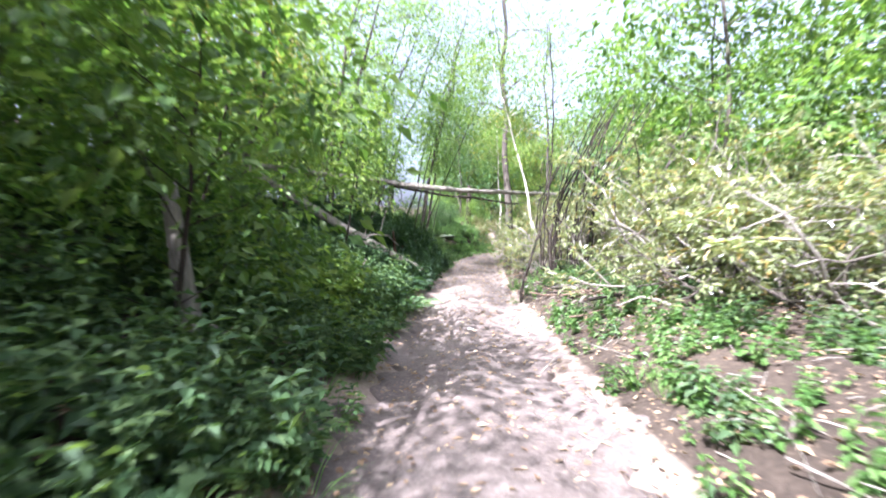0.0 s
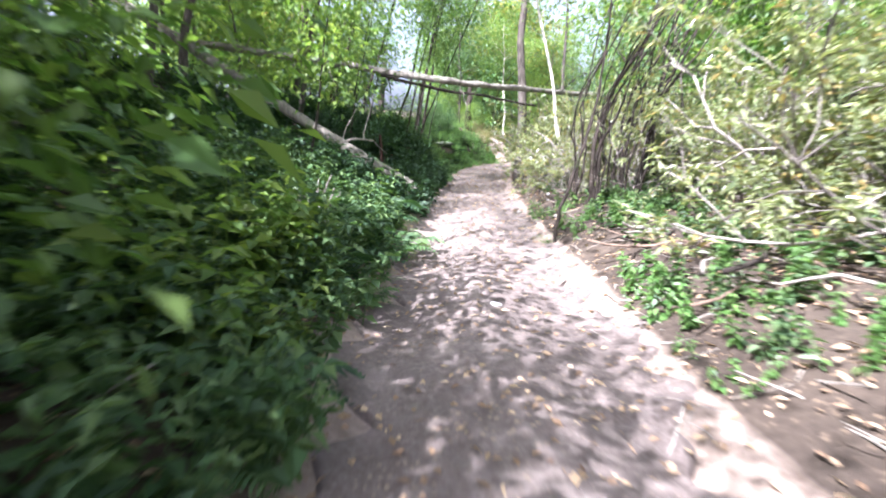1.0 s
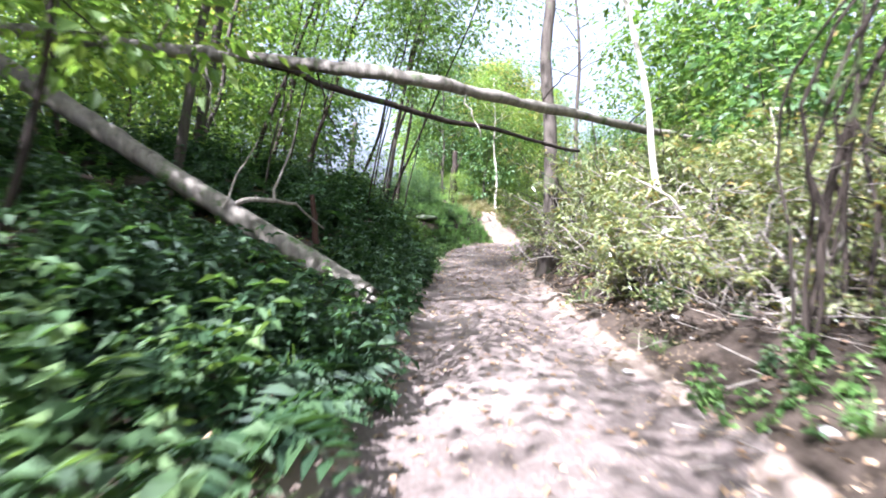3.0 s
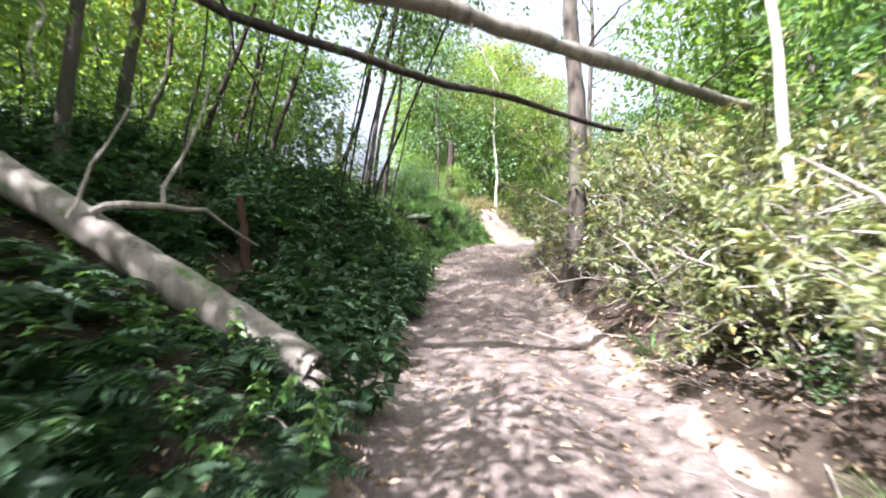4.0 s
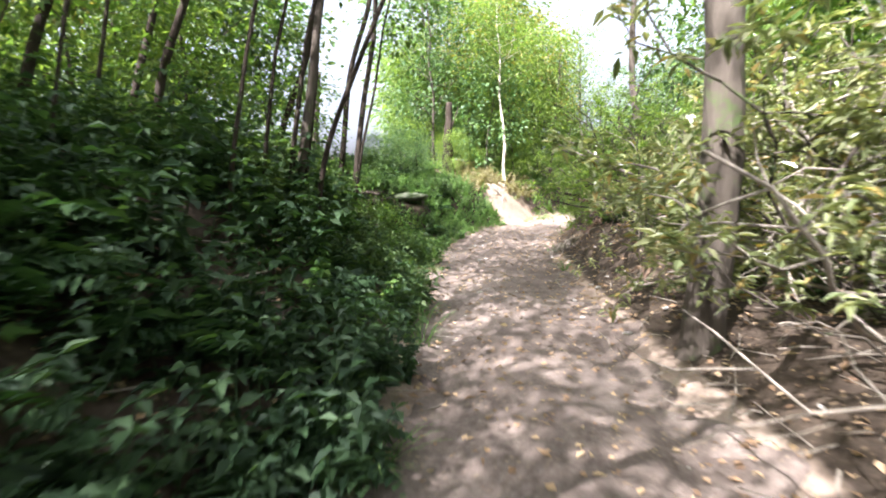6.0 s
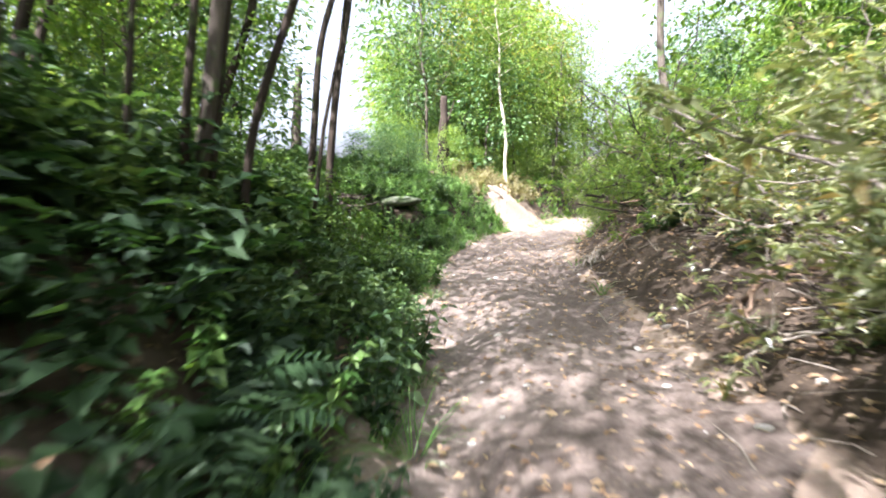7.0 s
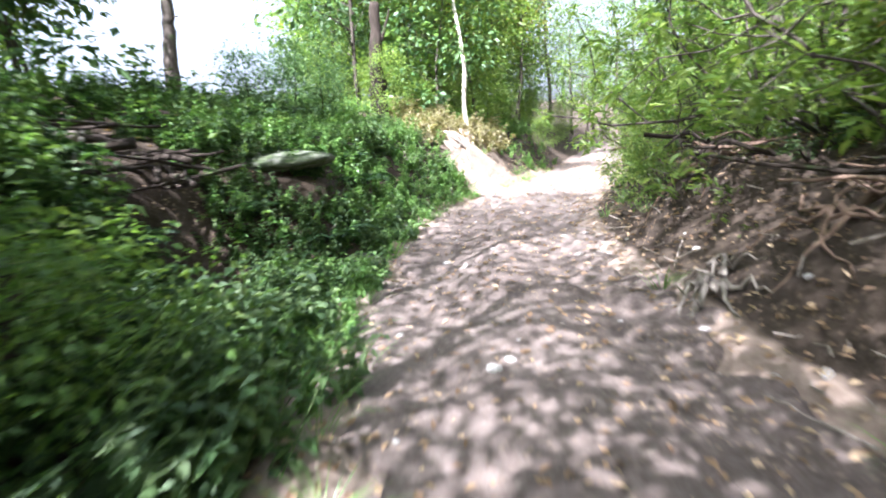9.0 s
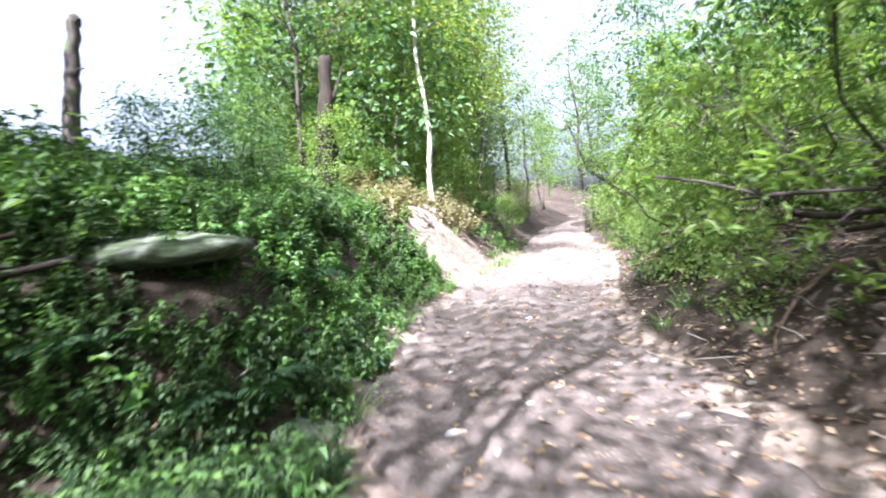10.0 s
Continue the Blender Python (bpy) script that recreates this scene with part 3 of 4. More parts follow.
snag = thing("dead_tree", pose(-4.35, 44.0, height(-4.35, 44.0)), "tall grey dead trunk broken off against the bright sky", "dead tree")
part("trunk", rod([(-0.05, 0, -0.3), (0.05, 0, 1.2), (0.2, 0.05, 2.6), (0.36, 0.05, 4.0), (0.5, 0, 6.99 - height(-4.35, 44.0))], 0.25, 0.13, 26, 0.012, 126, 14, 0.25), BARK, snag, "", True)
part("branch", rod([(0.2, 0, 2.4), (0.4, -0.2, 2.7), (0.62, -0.3, 2.75)], 0.05, 0.015, 8, 0.01, 127, 6), BARK, snag)
lone_tree("tree", "grey-brown tree rising from the ferny bank", 27, -1.02, 22.95, 11, 0.05, 5.5, 1.8, 11, 9, 0.13, (2.4, 0.5), BARK, LEAF_TREE)
lone_tree("sapling", "thin dark sapling leaning from the ferny bank", 34, -0.86, 23.4, 7.5, 0.033, 4.2, 1.2, 9, 7, 0.12, (3.2, -0.4), BARK_DARK, LEAF_TREE)
# Denser crowns, and the last tree, are added to shade bank, mound and track.
for _k, (_x, _y, _tall, _r, _lx, _ly) in enumerate([(-5.2, 22.6, 12, 0.12, 2.4, 0.2), (-5.0, 27.6, 11, 0.07, 3.6, -0.3), (-3.2, 24.8, 10, 0.06, 3.6, 0.2), (-1.95, 25.9, 9.5, 0.055, 3.0, 0.3), (-4.4, 24.0, 10, 0.065, 4.2, 0.5),
                                             (-4.3, 19.6, 11, 0.09, 2.6, 0.8), (-6.4, 17.0, 12, 0.11, 2.2, 0.5), (-6.6, 26.4, 11, 0.085, 3.0, 0.2), (-5.6, 13.6, 11, 0.1, 1.6, 0.6), (-7.0, 13.9, 13, 0.15, 0.7, 0.3), (-4.6, 7.2, 11, 0.085, 2.2, 0.5)]):
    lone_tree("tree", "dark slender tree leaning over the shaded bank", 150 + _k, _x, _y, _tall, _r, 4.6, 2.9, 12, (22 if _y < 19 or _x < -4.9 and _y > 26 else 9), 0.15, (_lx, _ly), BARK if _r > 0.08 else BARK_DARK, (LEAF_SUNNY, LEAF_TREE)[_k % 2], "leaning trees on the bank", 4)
lone_tree("tree", "grey trunk behind the thicket", 29, 6.2, 31.5, 13, 0.11, 5.0, 2.6, 14, 12, 0.14, (0.1, 0.2), BARK, LEAF_TREE)

lone_tree("sapling", "leafy sapling hanging round the fallen trunk", 33, -2.5, 13.4, 4.2, 0.03, 1.6, 0.9, 12, 16, 0.13, (0.5, 0.4), BARK_DARK, LEAF_SUNNY)

# clump of leaning poles on the left
R = np.random.RandomState(5)
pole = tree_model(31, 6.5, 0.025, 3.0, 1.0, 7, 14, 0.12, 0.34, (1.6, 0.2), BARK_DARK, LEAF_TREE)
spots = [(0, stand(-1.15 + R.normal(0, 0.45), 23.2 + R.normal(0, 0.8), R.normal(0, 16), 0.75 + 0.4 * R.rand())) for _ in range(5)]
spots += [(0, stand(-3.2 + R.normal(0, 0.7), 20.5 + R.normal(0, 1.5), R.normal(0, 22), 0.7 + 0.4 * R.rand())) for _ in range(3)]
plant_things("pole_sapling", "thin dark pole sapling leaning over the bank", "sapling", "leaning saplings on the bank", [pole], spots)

# clump of dark bare stems on the right
dark_stems = thing("stem_clump", pose(2.8, 12.9, height(2.8, 12.9)), "clump of dark bare leaning shrub stems", "shrub")
for k in range(24):
    a, q = R.rand() * 6.283, R.rand()
    x0, y0 = 0.2 + 0.5 * math.cos(a), 0.5 + 0.9 * math.sin(a)
    way = 0.35 + 0.9 * q
    part("stem", rod([(x0, y0, -0.1), (x0 + 0.05 + 0.1 * R.normal(), y0 + 0.05, 0.8), (x0 + 0.22 * way + 0.12 * R.normal(), y0 + R.normal(0, 0.15), 1.8), (x0 + 0.7 * way + 0.15 * R.normal(), y0 + R.normal(0, 0.25), 2.9), (x0 + 1.5 * way, y0 + R.normal(0, 0.35), 3.7 + 0.8 * q)],
                     (0.05 if k % 6 == 0 else 0.018 + 0.016 * q), 0.009, 16, 0.018, 40 + k, 7), BARK_DARK, dark_stems, "", True)
for k in range(26):
    a, z0 = R.rand() * 6.283, 1.2 + 1.8 * R.rand()
    x0, y0 = 0.3 + 0.22 * z0 + 0.4 * math.cos(a), 0.5 + 0.8 * math.sin(a)
    part("twig", rod([(x0, y0, z0), (x0 + 0.25 * math.cos(a), y0 + 0.25 * math.sin(a), z0 + 0.3), (x0 + 0.55 * math.cos(a) + 0.2, y0 + 0.5 * math.sin(a), z0 + 0.45 + R.normal(0, 0.15)), (x0 + 0.95 * math.cos(a) + 0.35, y0 + 0.8 * math.sin(a), z0 + 0.4 + R.normal(0, 0.3))], 0.011, 0.004, 9, 0.02, 900 + k, 5), BARK_DARK, dark_stems, "", True)
_g = Geo()
clumps(R, _g, [(1.0 + R.normal(0, 0.6), R.normal(0.6, 0.9), 1.5 + 2.6 * R.rand()) for _ in range(60)], 14, 0.26, 0.11, 0.03)
part("foliage", _g, LEAF_RHODO, dark_stems)
front = thing("sapling", pose(1.62, 11.2, height(1.62, 11.2)), "single dark crooked stem at the edge of the track", "sapling")
part("stem", rod([(0, 0, -0.15), (0.1, 0.08, 0.5), (0.36, 0.3, 1.15), (0.66, 0.62, 1.9), (0.83, 0.9, 2.5), (0.92, 1.0, 3.4), (0.95, 1.0, 4.6), (0.9, 1.1, 6.2)], 0.032, 0.014, 36, 0.012, 39, 8, 0.2), BARK_DARK, front, "", True)
for k in range(9):
    a, z0 = 2.4 * k, 1.9 + 0.48 * k
    o = np.array([0.66 + 0.03 * k, 0.62 + 0.06 * k, z0])
    part("twig", rod([o, o + np.array([0.25 * math.cos(a), 0.25 * math.sin(a), 0.2]), o + np.array([0.6 * math.cos(a), 0.6 * math.sin(a), 0.3 + 0.05 * k])], 0.009, 0.003, 8, 0.015, 950 + k, 5), BARK_DARK, front)
_g = Geo()
clumps(R, _g, [(0.7 + R.normal(0, 0.55), 0.9 + R.normal(0, 0.55), 3.1 + 3.2 * R.rand()) for _ in range(48)], 14, 0.22, 0.1, 0.045)
part("foliage", _g, LEAF_SUNNY, front)

# ---- rhododendron thicket ----
shrubs = [shrub_model(50 + i, 2.6 + 0.3 * i, 8, 14, 0.115) for i in range(4)]
R = np.random.RandomState(15)
spots = []
for x, y in scatter(R, 1500, 1.5, 13, -2, 46, lambda x, y, s: half_width(y) + (3.3 if y < 5 else 2.6 if y < 11.5 else 3.0 if y < 14.3 else 0.95 if y < 18 else 1.25 if y < 23 else 1.5) < s < (5.0 if y < 36 else 3.2)):
    if all((x - q[1].translation.x) ** 2 + (y - q[1].translation.y) ** 2 > 0.8 ** 2 for q in spots):
        near = across(np.array([x]), np.array([y]))[0] < half_width(y) + 1.8
        spots.append((R.randint(4), stand(x, y, R.rand() * 360, (0.5 if near else 0.75) + 0.4 * R.rand())))
spots = [q for q in spots if (q[1].translation.x > 2.7 or q[1].translation.y > 4) and (q[1].translation.x - 4.7) ** 2 + (q[1].translation.y - 26.3) ** 2 > 0.75 ** 2]
plant_things("rhododendron", "rhododendron bush with twisted pale stems", "shrub", "rhododendron thicket", shrubs, [q for q in spots if q[1].translation.y < 27])
plant_things("shrub", "leafy sunlit shrub with thin crooked stems", "shrub", "leafy shrubs along the bank", [[(k, g, LEAF_SUNNY if k == "foliage" else BARK) for k, g, _ in m] for m in shrubs], [q for q in spots if q[1].translation.y >= 27])

# bare twisted shrubs, bleached by the sun, along the thicket's face
bare = [[(k, g, DEADWOOD) for k, g, _ in shrub_model(160 + i, 2.3 + 0.3 * i, 6, 1, 0.1, 1.3)[:-1]] for i in range(3)]
spots = [(i % 3, stand(x, y, 77 * i, 0.6 + 0.12 * (i % 4))) for i, (x, y) in enumerate([(3.0, 15.6), (3.4, 17.2), (3.2, 18.6), (3.6, 19.4), (3.6, 20.4), (4.1, 21.8), (4.4, 23.0), (4.0, 18.0), (3.7, 16.2), (4.4, 21.0), (2.85, 14.6), (3.6, 12.9)])]
plant_things("bare_shrub", "dead leafless shrub with bleached twisted branches", "shrub", "bleached dead shrubs in the thicket", bare, spots)

# ---- saplings, bushes and trees on both sides ----
def in_gap(x, y):
    """The opening in the wood through which the bright sky shows."""
    a = math.degrees(math.atan2(x - 0.7, y - 24.5))
    return y > 25 and -28 < a < -4.5


def in_sun(x, y):
    """Keeps the way of the sun to the slipped bank and the bend free."""
    dx, dy = x - 4.4, y - 38.6
    along, off = dx * math.sin(SUN_AZ) + dy * math.cos(SUN_AZ), dx * math.cos(SUN_AZ) - dy * math.sin(SUN_AZ)
    return -1.0 < along < 11 and abs(off) < 2.0


def spread_out(r, n, box, apart, models, smin, smax, keep, most=999):
    out = []
    for x, y in scatter(r, n, *box, keep):
        if not in_sun(x, y) and all((x - q[1].translation.x) ** 2 + (y - q[1].translation.y) ** 2 > apart ** 2 for q in out):
            out.append((r.randint(models), stand(x, y, r.rand() * 360, smin + (smax - smin) * r.rand())))
    return out[:most]


R = np.random.RandomState(6)
bushes = [tree_model(60 + i, 2.0 + 0.4 * i, 0.022, 0.15, 0.95, 15, 15, 0.112, 0.26, (R.normal(0, 0.3), R.normal(0, 0.3)), BARK_DARK, LEAF_TREE, False, 3) for i in range(3)]
plant_things("bush", "leafy green broad-leaved bush on the shaded bank, the darker leaf copy", "bush", "bushes on the bank", bushes,
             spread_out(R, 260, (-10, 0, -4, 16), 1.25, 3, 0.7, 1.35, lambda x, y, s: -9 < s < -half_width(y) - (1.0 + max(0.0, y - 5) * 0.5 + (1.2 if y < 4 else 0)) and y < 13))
# Lit copies: the bushes' leaves get a lighter colour that stands for sun.
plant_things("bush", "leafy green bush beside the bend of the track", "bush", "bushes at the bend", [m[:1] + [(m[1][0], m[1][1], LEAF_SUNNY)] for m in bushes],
             spread_out(R, 300, (-3, 18, 33, 56), 1.3, 3, 0.6, 1.2, lambda x, y, s: (s < -half_width(y) - (1.9 if y < 45 else 0.7) and y > 37 and not in_gap(x - 1.0, y) or s > half_width(y) + 0.9) and (s < 5) and s > -8 and ((x - 4.3) / 1.6) ** 2 + ((y - 38.9) / 2.6) ** 2 > 1))
edge = [(-0.95, 26.8, 0.62), (-0.35, 27.6, 0.5), (-1.7, 26.4, 0.7), (-2.4, 27.6, 0.75), (-1.5, 25.4, 0.5)]
plant_things("bush", "leafy green bush growing from the bank", "bush", "bushes on the bank", bushes, [(k % 3, stand(x, y, 70 * k, f)) for k, (x, y, f) in enumerate(edge)])
edge = [(4.7, 31.4, 0.42), (5.2, 32.6, 0.5), (5.9, 33.5, 0.55), (6.4, 34.6, 0.5), (7.2, 35.9, 0.6), (7.9, 37.2, 0.6), (8.9, 38.6, 0.65), (4.9, 29.9, 0.4), (6.9, 33.6, 0.7), (8.2, 35.4, 0.8), (9.6, 40.2, 0.7), (5.9, 31.6, 0.6)]
# Same bushes again, with sunlight put into the leaf colour.
plant_things("bush", "green bush at the foot of the bank, coloured lighter as if sunlit", "bush", "bushes at the bend", [m[:1] + [(m[1][0], m[1][1], LEAF_SUNNY)] for m in bushes], [(k % 3, stand(x, y, 50 * k, f)) for k, (x, y, f) in enumerate(edge)])
edge = [(-0.9, 36.6, 0.62), (-0.1, 37.2, 0.7), (0.5, 36.6, 0.55), (0.6, 38.2, 0.8), (-0.2, 39.4, 0.85)]
plant_things("bush", "blue-green bush on top of the mound", "bush", "bushes on the mound", [m[:1] + [(m[1][0], m[1][1], LEAF_COOL)] for m in bushes], [(k % 3, stand(x, y, 60 * k, f)) for k, (x, y, f) in enumerate(edge)])
brush = [tree_model(70 + i, 3.2 + 0.6 * i, 0.028, 0.5, 1.15, 16, 11, 0.16, 0.28, (R.normal(0, 0.5), R.normal(0, 0.5)), BARK, (LEAF_SUNNY, LEAF_COOL, LEAF_TREE, LEAF_SUNNY)[i], twigs=3) for i in range(4)]
plant_things("sapling", "leafy young broad-leaved sapling", "sapling", "forest saplings", brush,
             spread_out(R, 420, (-10, 16, -3, 54), 1.75, 4, 0.75, 1.35, lambda x, y, s: (s < -half_width(y) - (2.6 if y > 38 else 3.4) or s > half_width(y) + (1.5 if y > 34 else 4.2)) and not in_gap(x - 1.2, y) and not (-8.5 < x < -1 and 8 < y < 18.5)))
bushy = [tree_model(80 + i, 6.0 + 0.9 * i, 0.06, 1.4, 2.0, 28, 9, 0.19, 0.42, (R.normal(0, 0.5), R.normal(0, 0.5)), BARK, (LEAF_SUNNY, LEAF_TREE, LEAF_COOL, LEAF_TREE)[i], twigs=4) for i in range(4)]
bushy.append(tree_model(84, 8.5, 0.07, 2.5, 2.0, 22, 11, 0.19, 0.4, (0.3, 0.2), BARK, LEAF_YELLOW, twigs=4))
young = spread_out(R, 500, (-1.5, 20, 39, 60), 1.9, 4, 0.7, 1.35, lambda x, y, s: (s < -half_width(y) - 2.2 or s > half_width(y) + 2.4) and not in_gap(x - 1.8, y), 21) + [(4, stand(4.6, 47.5, 30, 1.15)), (4, stand(8.2, 50.5, 200, 1.0))]
young += spread_out(R, 500, (-14, 26, 8, 40), 2.6, 4, 0.7, 1.3, lambda x, y, s: (s < -half_width(y) - 5.5 or s > half_width(y) + 5.2) and not in_gap(x - 1.8, y) and not (x < -5 and 15 < y < 25), 30)
# Left backdrop, mostly in lighter or yellow leaves that stand for sunlit canopy.
young += [(4, stand(-6.5, 12.8, 100, 0.95)), (4, stand(-7.4, 18.4, 250, 0.9)), (0, stand(-6.4, 9.6, 20, 1.0)), (0, stand(-6.2, 5.4, 33, 0.9)), (1, stand(-6.8, 2.0, 310, 0.9))]
young += [(k % 2 * 4, stand(x, y, 47 * k, 0.8 + 0.1 * (k % 4))) for k, (x, y) in enumerate([(-9.2, 8.4), (-8.6, 12.2), (-9.8, 15.0), (-8.8, 17.6), (-8.6, 22.4), (-8.2, 27.6), (-10.4, 29.6), (-9.6, 33.0), (-11.4, 11.6), (-11.0, 5.6), (-8.6, 4.4)])]
plant_things("tree", "young forest tree leafy down to the ground", "tree", "young trees round the bend", bushy, young)
woods = [tree_model(90 + i, 13 + 2 * i, 0.15 + 0.02 * i, 3.5 + i, 3.0, 24, 11, 0.25, 0.5, (R.normal(0, 0.7), R.normal(0, 0.7)), BARK, (LEAF_SUNNY, LEAF_TREE)[i % 2], twigs=4) for i in range(4)]
# The first six are added, mostly out of view, to shade track and bank.
tall = [(0, stand(-5.3, 0.6, 40, 0.62)), (1, stand(-5.6, -2.6, 120, 0.6)), (2, stand(-4.8, -5.6, 200, 0.6)), (3, stand(-8.8, 3.2, 300, 0.5)), (1, stand(-5.8, 8.2, 15, 0.42)), (2, stand(-7.4, 5.0, 70, 0.55))]
tall += spread_out(R, 700, (-30, 36, -14, 66), 3.6, 4, 0.75, 1.2, lambda x, y, s: (s < -11 and y > 30 or s > half_width(y) + 8.0) and not in_gap(x, y) and y > -8 + 0.3 * abs(x), 34)
tall += spread_out(R, 200, (0, 24, 46, 70), 3.2, 4, 0.8, 1.2, lambda x, y, s: abs(s) > half_width(y) + 3.0 and not in_gap(x, y), 16)
tall += [(0, stand(8.6, 48.6, 20)), (1, stand(14.6, 50.2, 90)), (2, stand(12.4, 54.6, 50)), (3, stand(18.6, 55.8, 130)), (1, stand(16.2, 60.0, 10)), (2, stand(24.0, 64.0, 70)), (0, stand(20.5, 66.5, 160)), (3, stand(30, 76, 0, 1.1)), (1, stand(26, 77, 0, 1.1))]
plant_things("tree", "tall leafy forest tree with slim trunk, some added for their shade", "tree", "forest trees", woods, tall)

# the woods farther off
far = Geo()
for x, y in scatter(R, 900, -95, 110, -60, 130, lambda x, y, s: abs(s) > 9 and (x * x + (y - 20) ** 2) > 34 ** 2 and not (x < -14 and y < 22) and not in_gap(x, y))[:210]:
    z, tall = height(x, y), 8 + 8 * R.rand()
    far.tube([(x, y, z - 0.5), (x, y, z + tall * 0.9)], [0.2, 0.05], 5, False)
    n = 190
    a, k = R.rand(n) * 6.283, R.rand(n) ** 0.7
    rad = (0.6 + 2.4 * R.rand(n)) * np.sin(np.pi * (0.15 + 0.8 * k))
    base = np.stack([x + rad * np.cos(a), y + rad * np.sin(a), z + 0.4 + k * tall], 1)
    far.leaves(base, np.stack([np.cos(a), np.sin(a), R.normal(-0.2, 0.4, n)], 1), R.normal(0, 0.5, (n, 3)) + np.array([0, 0, 1]), 0.5 + 0.5 * R.rand(n), 0.35, 0.2, False)
tagged(new("distant_trees", far.mesh("distant_trees", LEAF_TREE)), "woodland of leafy trees farther off", "woods", kind="stuff")

# ---- undergrowth ----
ferns = [fern_model(120 + i, 8 + i, 0.6 + 0.1 * i) for i in range(3)]
herbs = [herb_model(130 + i, 5 + i, 0.5 + 0.1 * i) for i in range(3)]
tufts = [grass_model(140 + i) for i in range(3)]
R = np.random.RandomState(9)


def by_rock(x, y):
    if (x + 1.6) ** 2 + (y - 9.7) ** 2 < 0.4 ** 2 or ((x - 0.12) / 0.45) ** 2 + ((y - 31.62) / 0.13) ** 2 < 1 or (x - 0.92) ** 2 + (y - 31.2) ** 2 < 0.3 ** 2 or (x + 1.3) ** 2 + (y - 31.0) ** 2 < 0.7 ** 2 or (x + 0.42) ** 2 + (y - 30.45) ** 2 < 0.42 ** 2:
        return True
    k = min(max(((x + 0.58) * 0.85 - (y - 30.75) * 1.75) / 3.785, 0), 0.7)      # the bare gully below the rock
    return (x + 0.58 - 0.85 * k) ** 2 + (y - 30.75 + 1.75 * k) ** 2 < 0.3 ** 2


def by_log(x, y):
    """Near the fallen trunk on the bank, where little grows."""
    return -6 < x < -0.4 and (15.2 if x < -1.9 else 14.4) + 0.38 * (-0.7 - x) < y < 17.0 + 0.38 * (-0.7 - x) or (x + 1.7) ** 2 + (y - 17.8) ** 2 < 0.3


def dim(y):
    """The stretch of bank where deep shade is put into the leaf colours."""
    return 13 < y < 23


slope = scatter(R, 1500, -9, 1.6, -2, 44, lambda x, y, s: -9 < s < -half_width(y) - 0.1 and not by_log(x, y) and not by_rock(x, y) and (y < 24 or R.rand() < (0.65 if y < 30 else 0.3)))
verge = scatter(R, 1500, -4.5, 1.2, -2, 30, lambda x, y, s: (y < 22 or R.rand() < 0.25) and -half_width(y) - 2.6 < s < -half_width(y) - 0.05 and not by_log(x, y) and not by_rock(x, y))
stuff("herb_undergrowth", "dense broad-leaved green herbs covering the bank, in the lit leaf colour", "undergrowth", herbs, [p for p in slope if not dim(p[1])], LEAF_BANK_LIT, R)
stuff("herb_undergrowth", "green herbs on the shaded bank, shade put into their colour", "undergrowth", herbs, [p for p in slope if dim(p[1])], LEAF_HERB_SHADE, R)
stuff("herb_undergrowth", "dense green herbs spilling to the edge of the track", "undergrowth", herbs, [p for i, p in enumerate(verge) if not dim(p[1]) and (p[1] > 23 or i % 20 < 11)], LEAF_BANK_LIT, R, 0.55, 1.15)
stuff("fern_undergrowth", "green ferns among the herbs of the bank, in the lit leaf colour", "ferns", ferns, [p for i, p in enumerate(verge) if p[1] <= 13 and i % 20 >= 13], LEAF_BANK_LIT, R, 0.6, 1.1)
# A few herbs in a paler green that stands for sunlit leaves.
stuff("herb_undergrowth", "tall herbs standing on the bank, coloured yellow-green as if sunlit", "undergrowth", herbs, scatter(R, 22, -2.2, -1.2, 6.0, 8.6, lambda x, y, s: True), LEAF_SUNNY, R, 1.1, 1.5)
stuff("herb_undergrowth", "green herbs at the shaded edge of the track, coloured darker for shade", "undergrowth", herbs, [p for p in verge if dim(p[1])], LEAF_HERB_SHADE, R, 0.55, 1.15)
stuff("herb_undergrowth", "leafy green herbs hanging over the steep bank", "undergrowth", herbs,
      scatter(R, 900, -4, 1, 22, 30.2, lambda x, y, s: -half_width(y) - 3.2 < s < -half_width(y) - 0.5 and not by_rock(x, y)), LEAF_BANK_LIT, R, 0.5, 1.0)
stuff("fern_undergrowth", "green ferns covering the bank, coloured darker for the shade", "ferns", ferns,
      scatter(R, 900, -8, 1.6, 6, 34, lambda x, y, s: -7 < s < -half_width(y) - 0.3 and not by_log(x, y) and not by_rock(x, y) and (y < 23 or R.rand() < 0.35)), LEAF_FERN_SHADE, R, 0.55, 1.15)
stuff("fern_undergrowth", "small ferns round the fallen trunk, coloured darker for the shade", "ferns", ferns,
      scatter(R, 420, -6, 0, 13.5, 19, lambda x, y, s: by_log(x, y) and s < -half_width(y) - 0.15 and abs(y - (16.77 - 0.204 * x)) > 0.28), LEAF_FERN_SHADE, R, 0.35, 0.75)
small = [herb_model(150 + i, 5, 0.36, 0.082) for i in range(3)]
stuff("low_plants", "low fine-leaved green plants over the mound", "undergrowth", small,
      scatter(R, 2300, -7, 9, 14, 52, lambda x, y, s: (y > 21 or by_log(x, y)) and not by_rock(x, y) and -8 < s < -half_width(y) - 0.2 and ((x - 4.5) / 1.4) ** 2 + ((y - 38.7) / 2.4) ** 2 > 1), LEAF_GRASS, R, 0.6, 1.4)
stuff("low_plants", "low fine-leaved green plants over the mound", "undergrowth", small,
      scatter(R, 1100, -5, 3, 23, 38, lambda x, y, s: -6 < s < -half_width(y) - 0.15 and not by_rock(x, y)), LEAF_BANK_LIT, R, 0.5, 1.1)
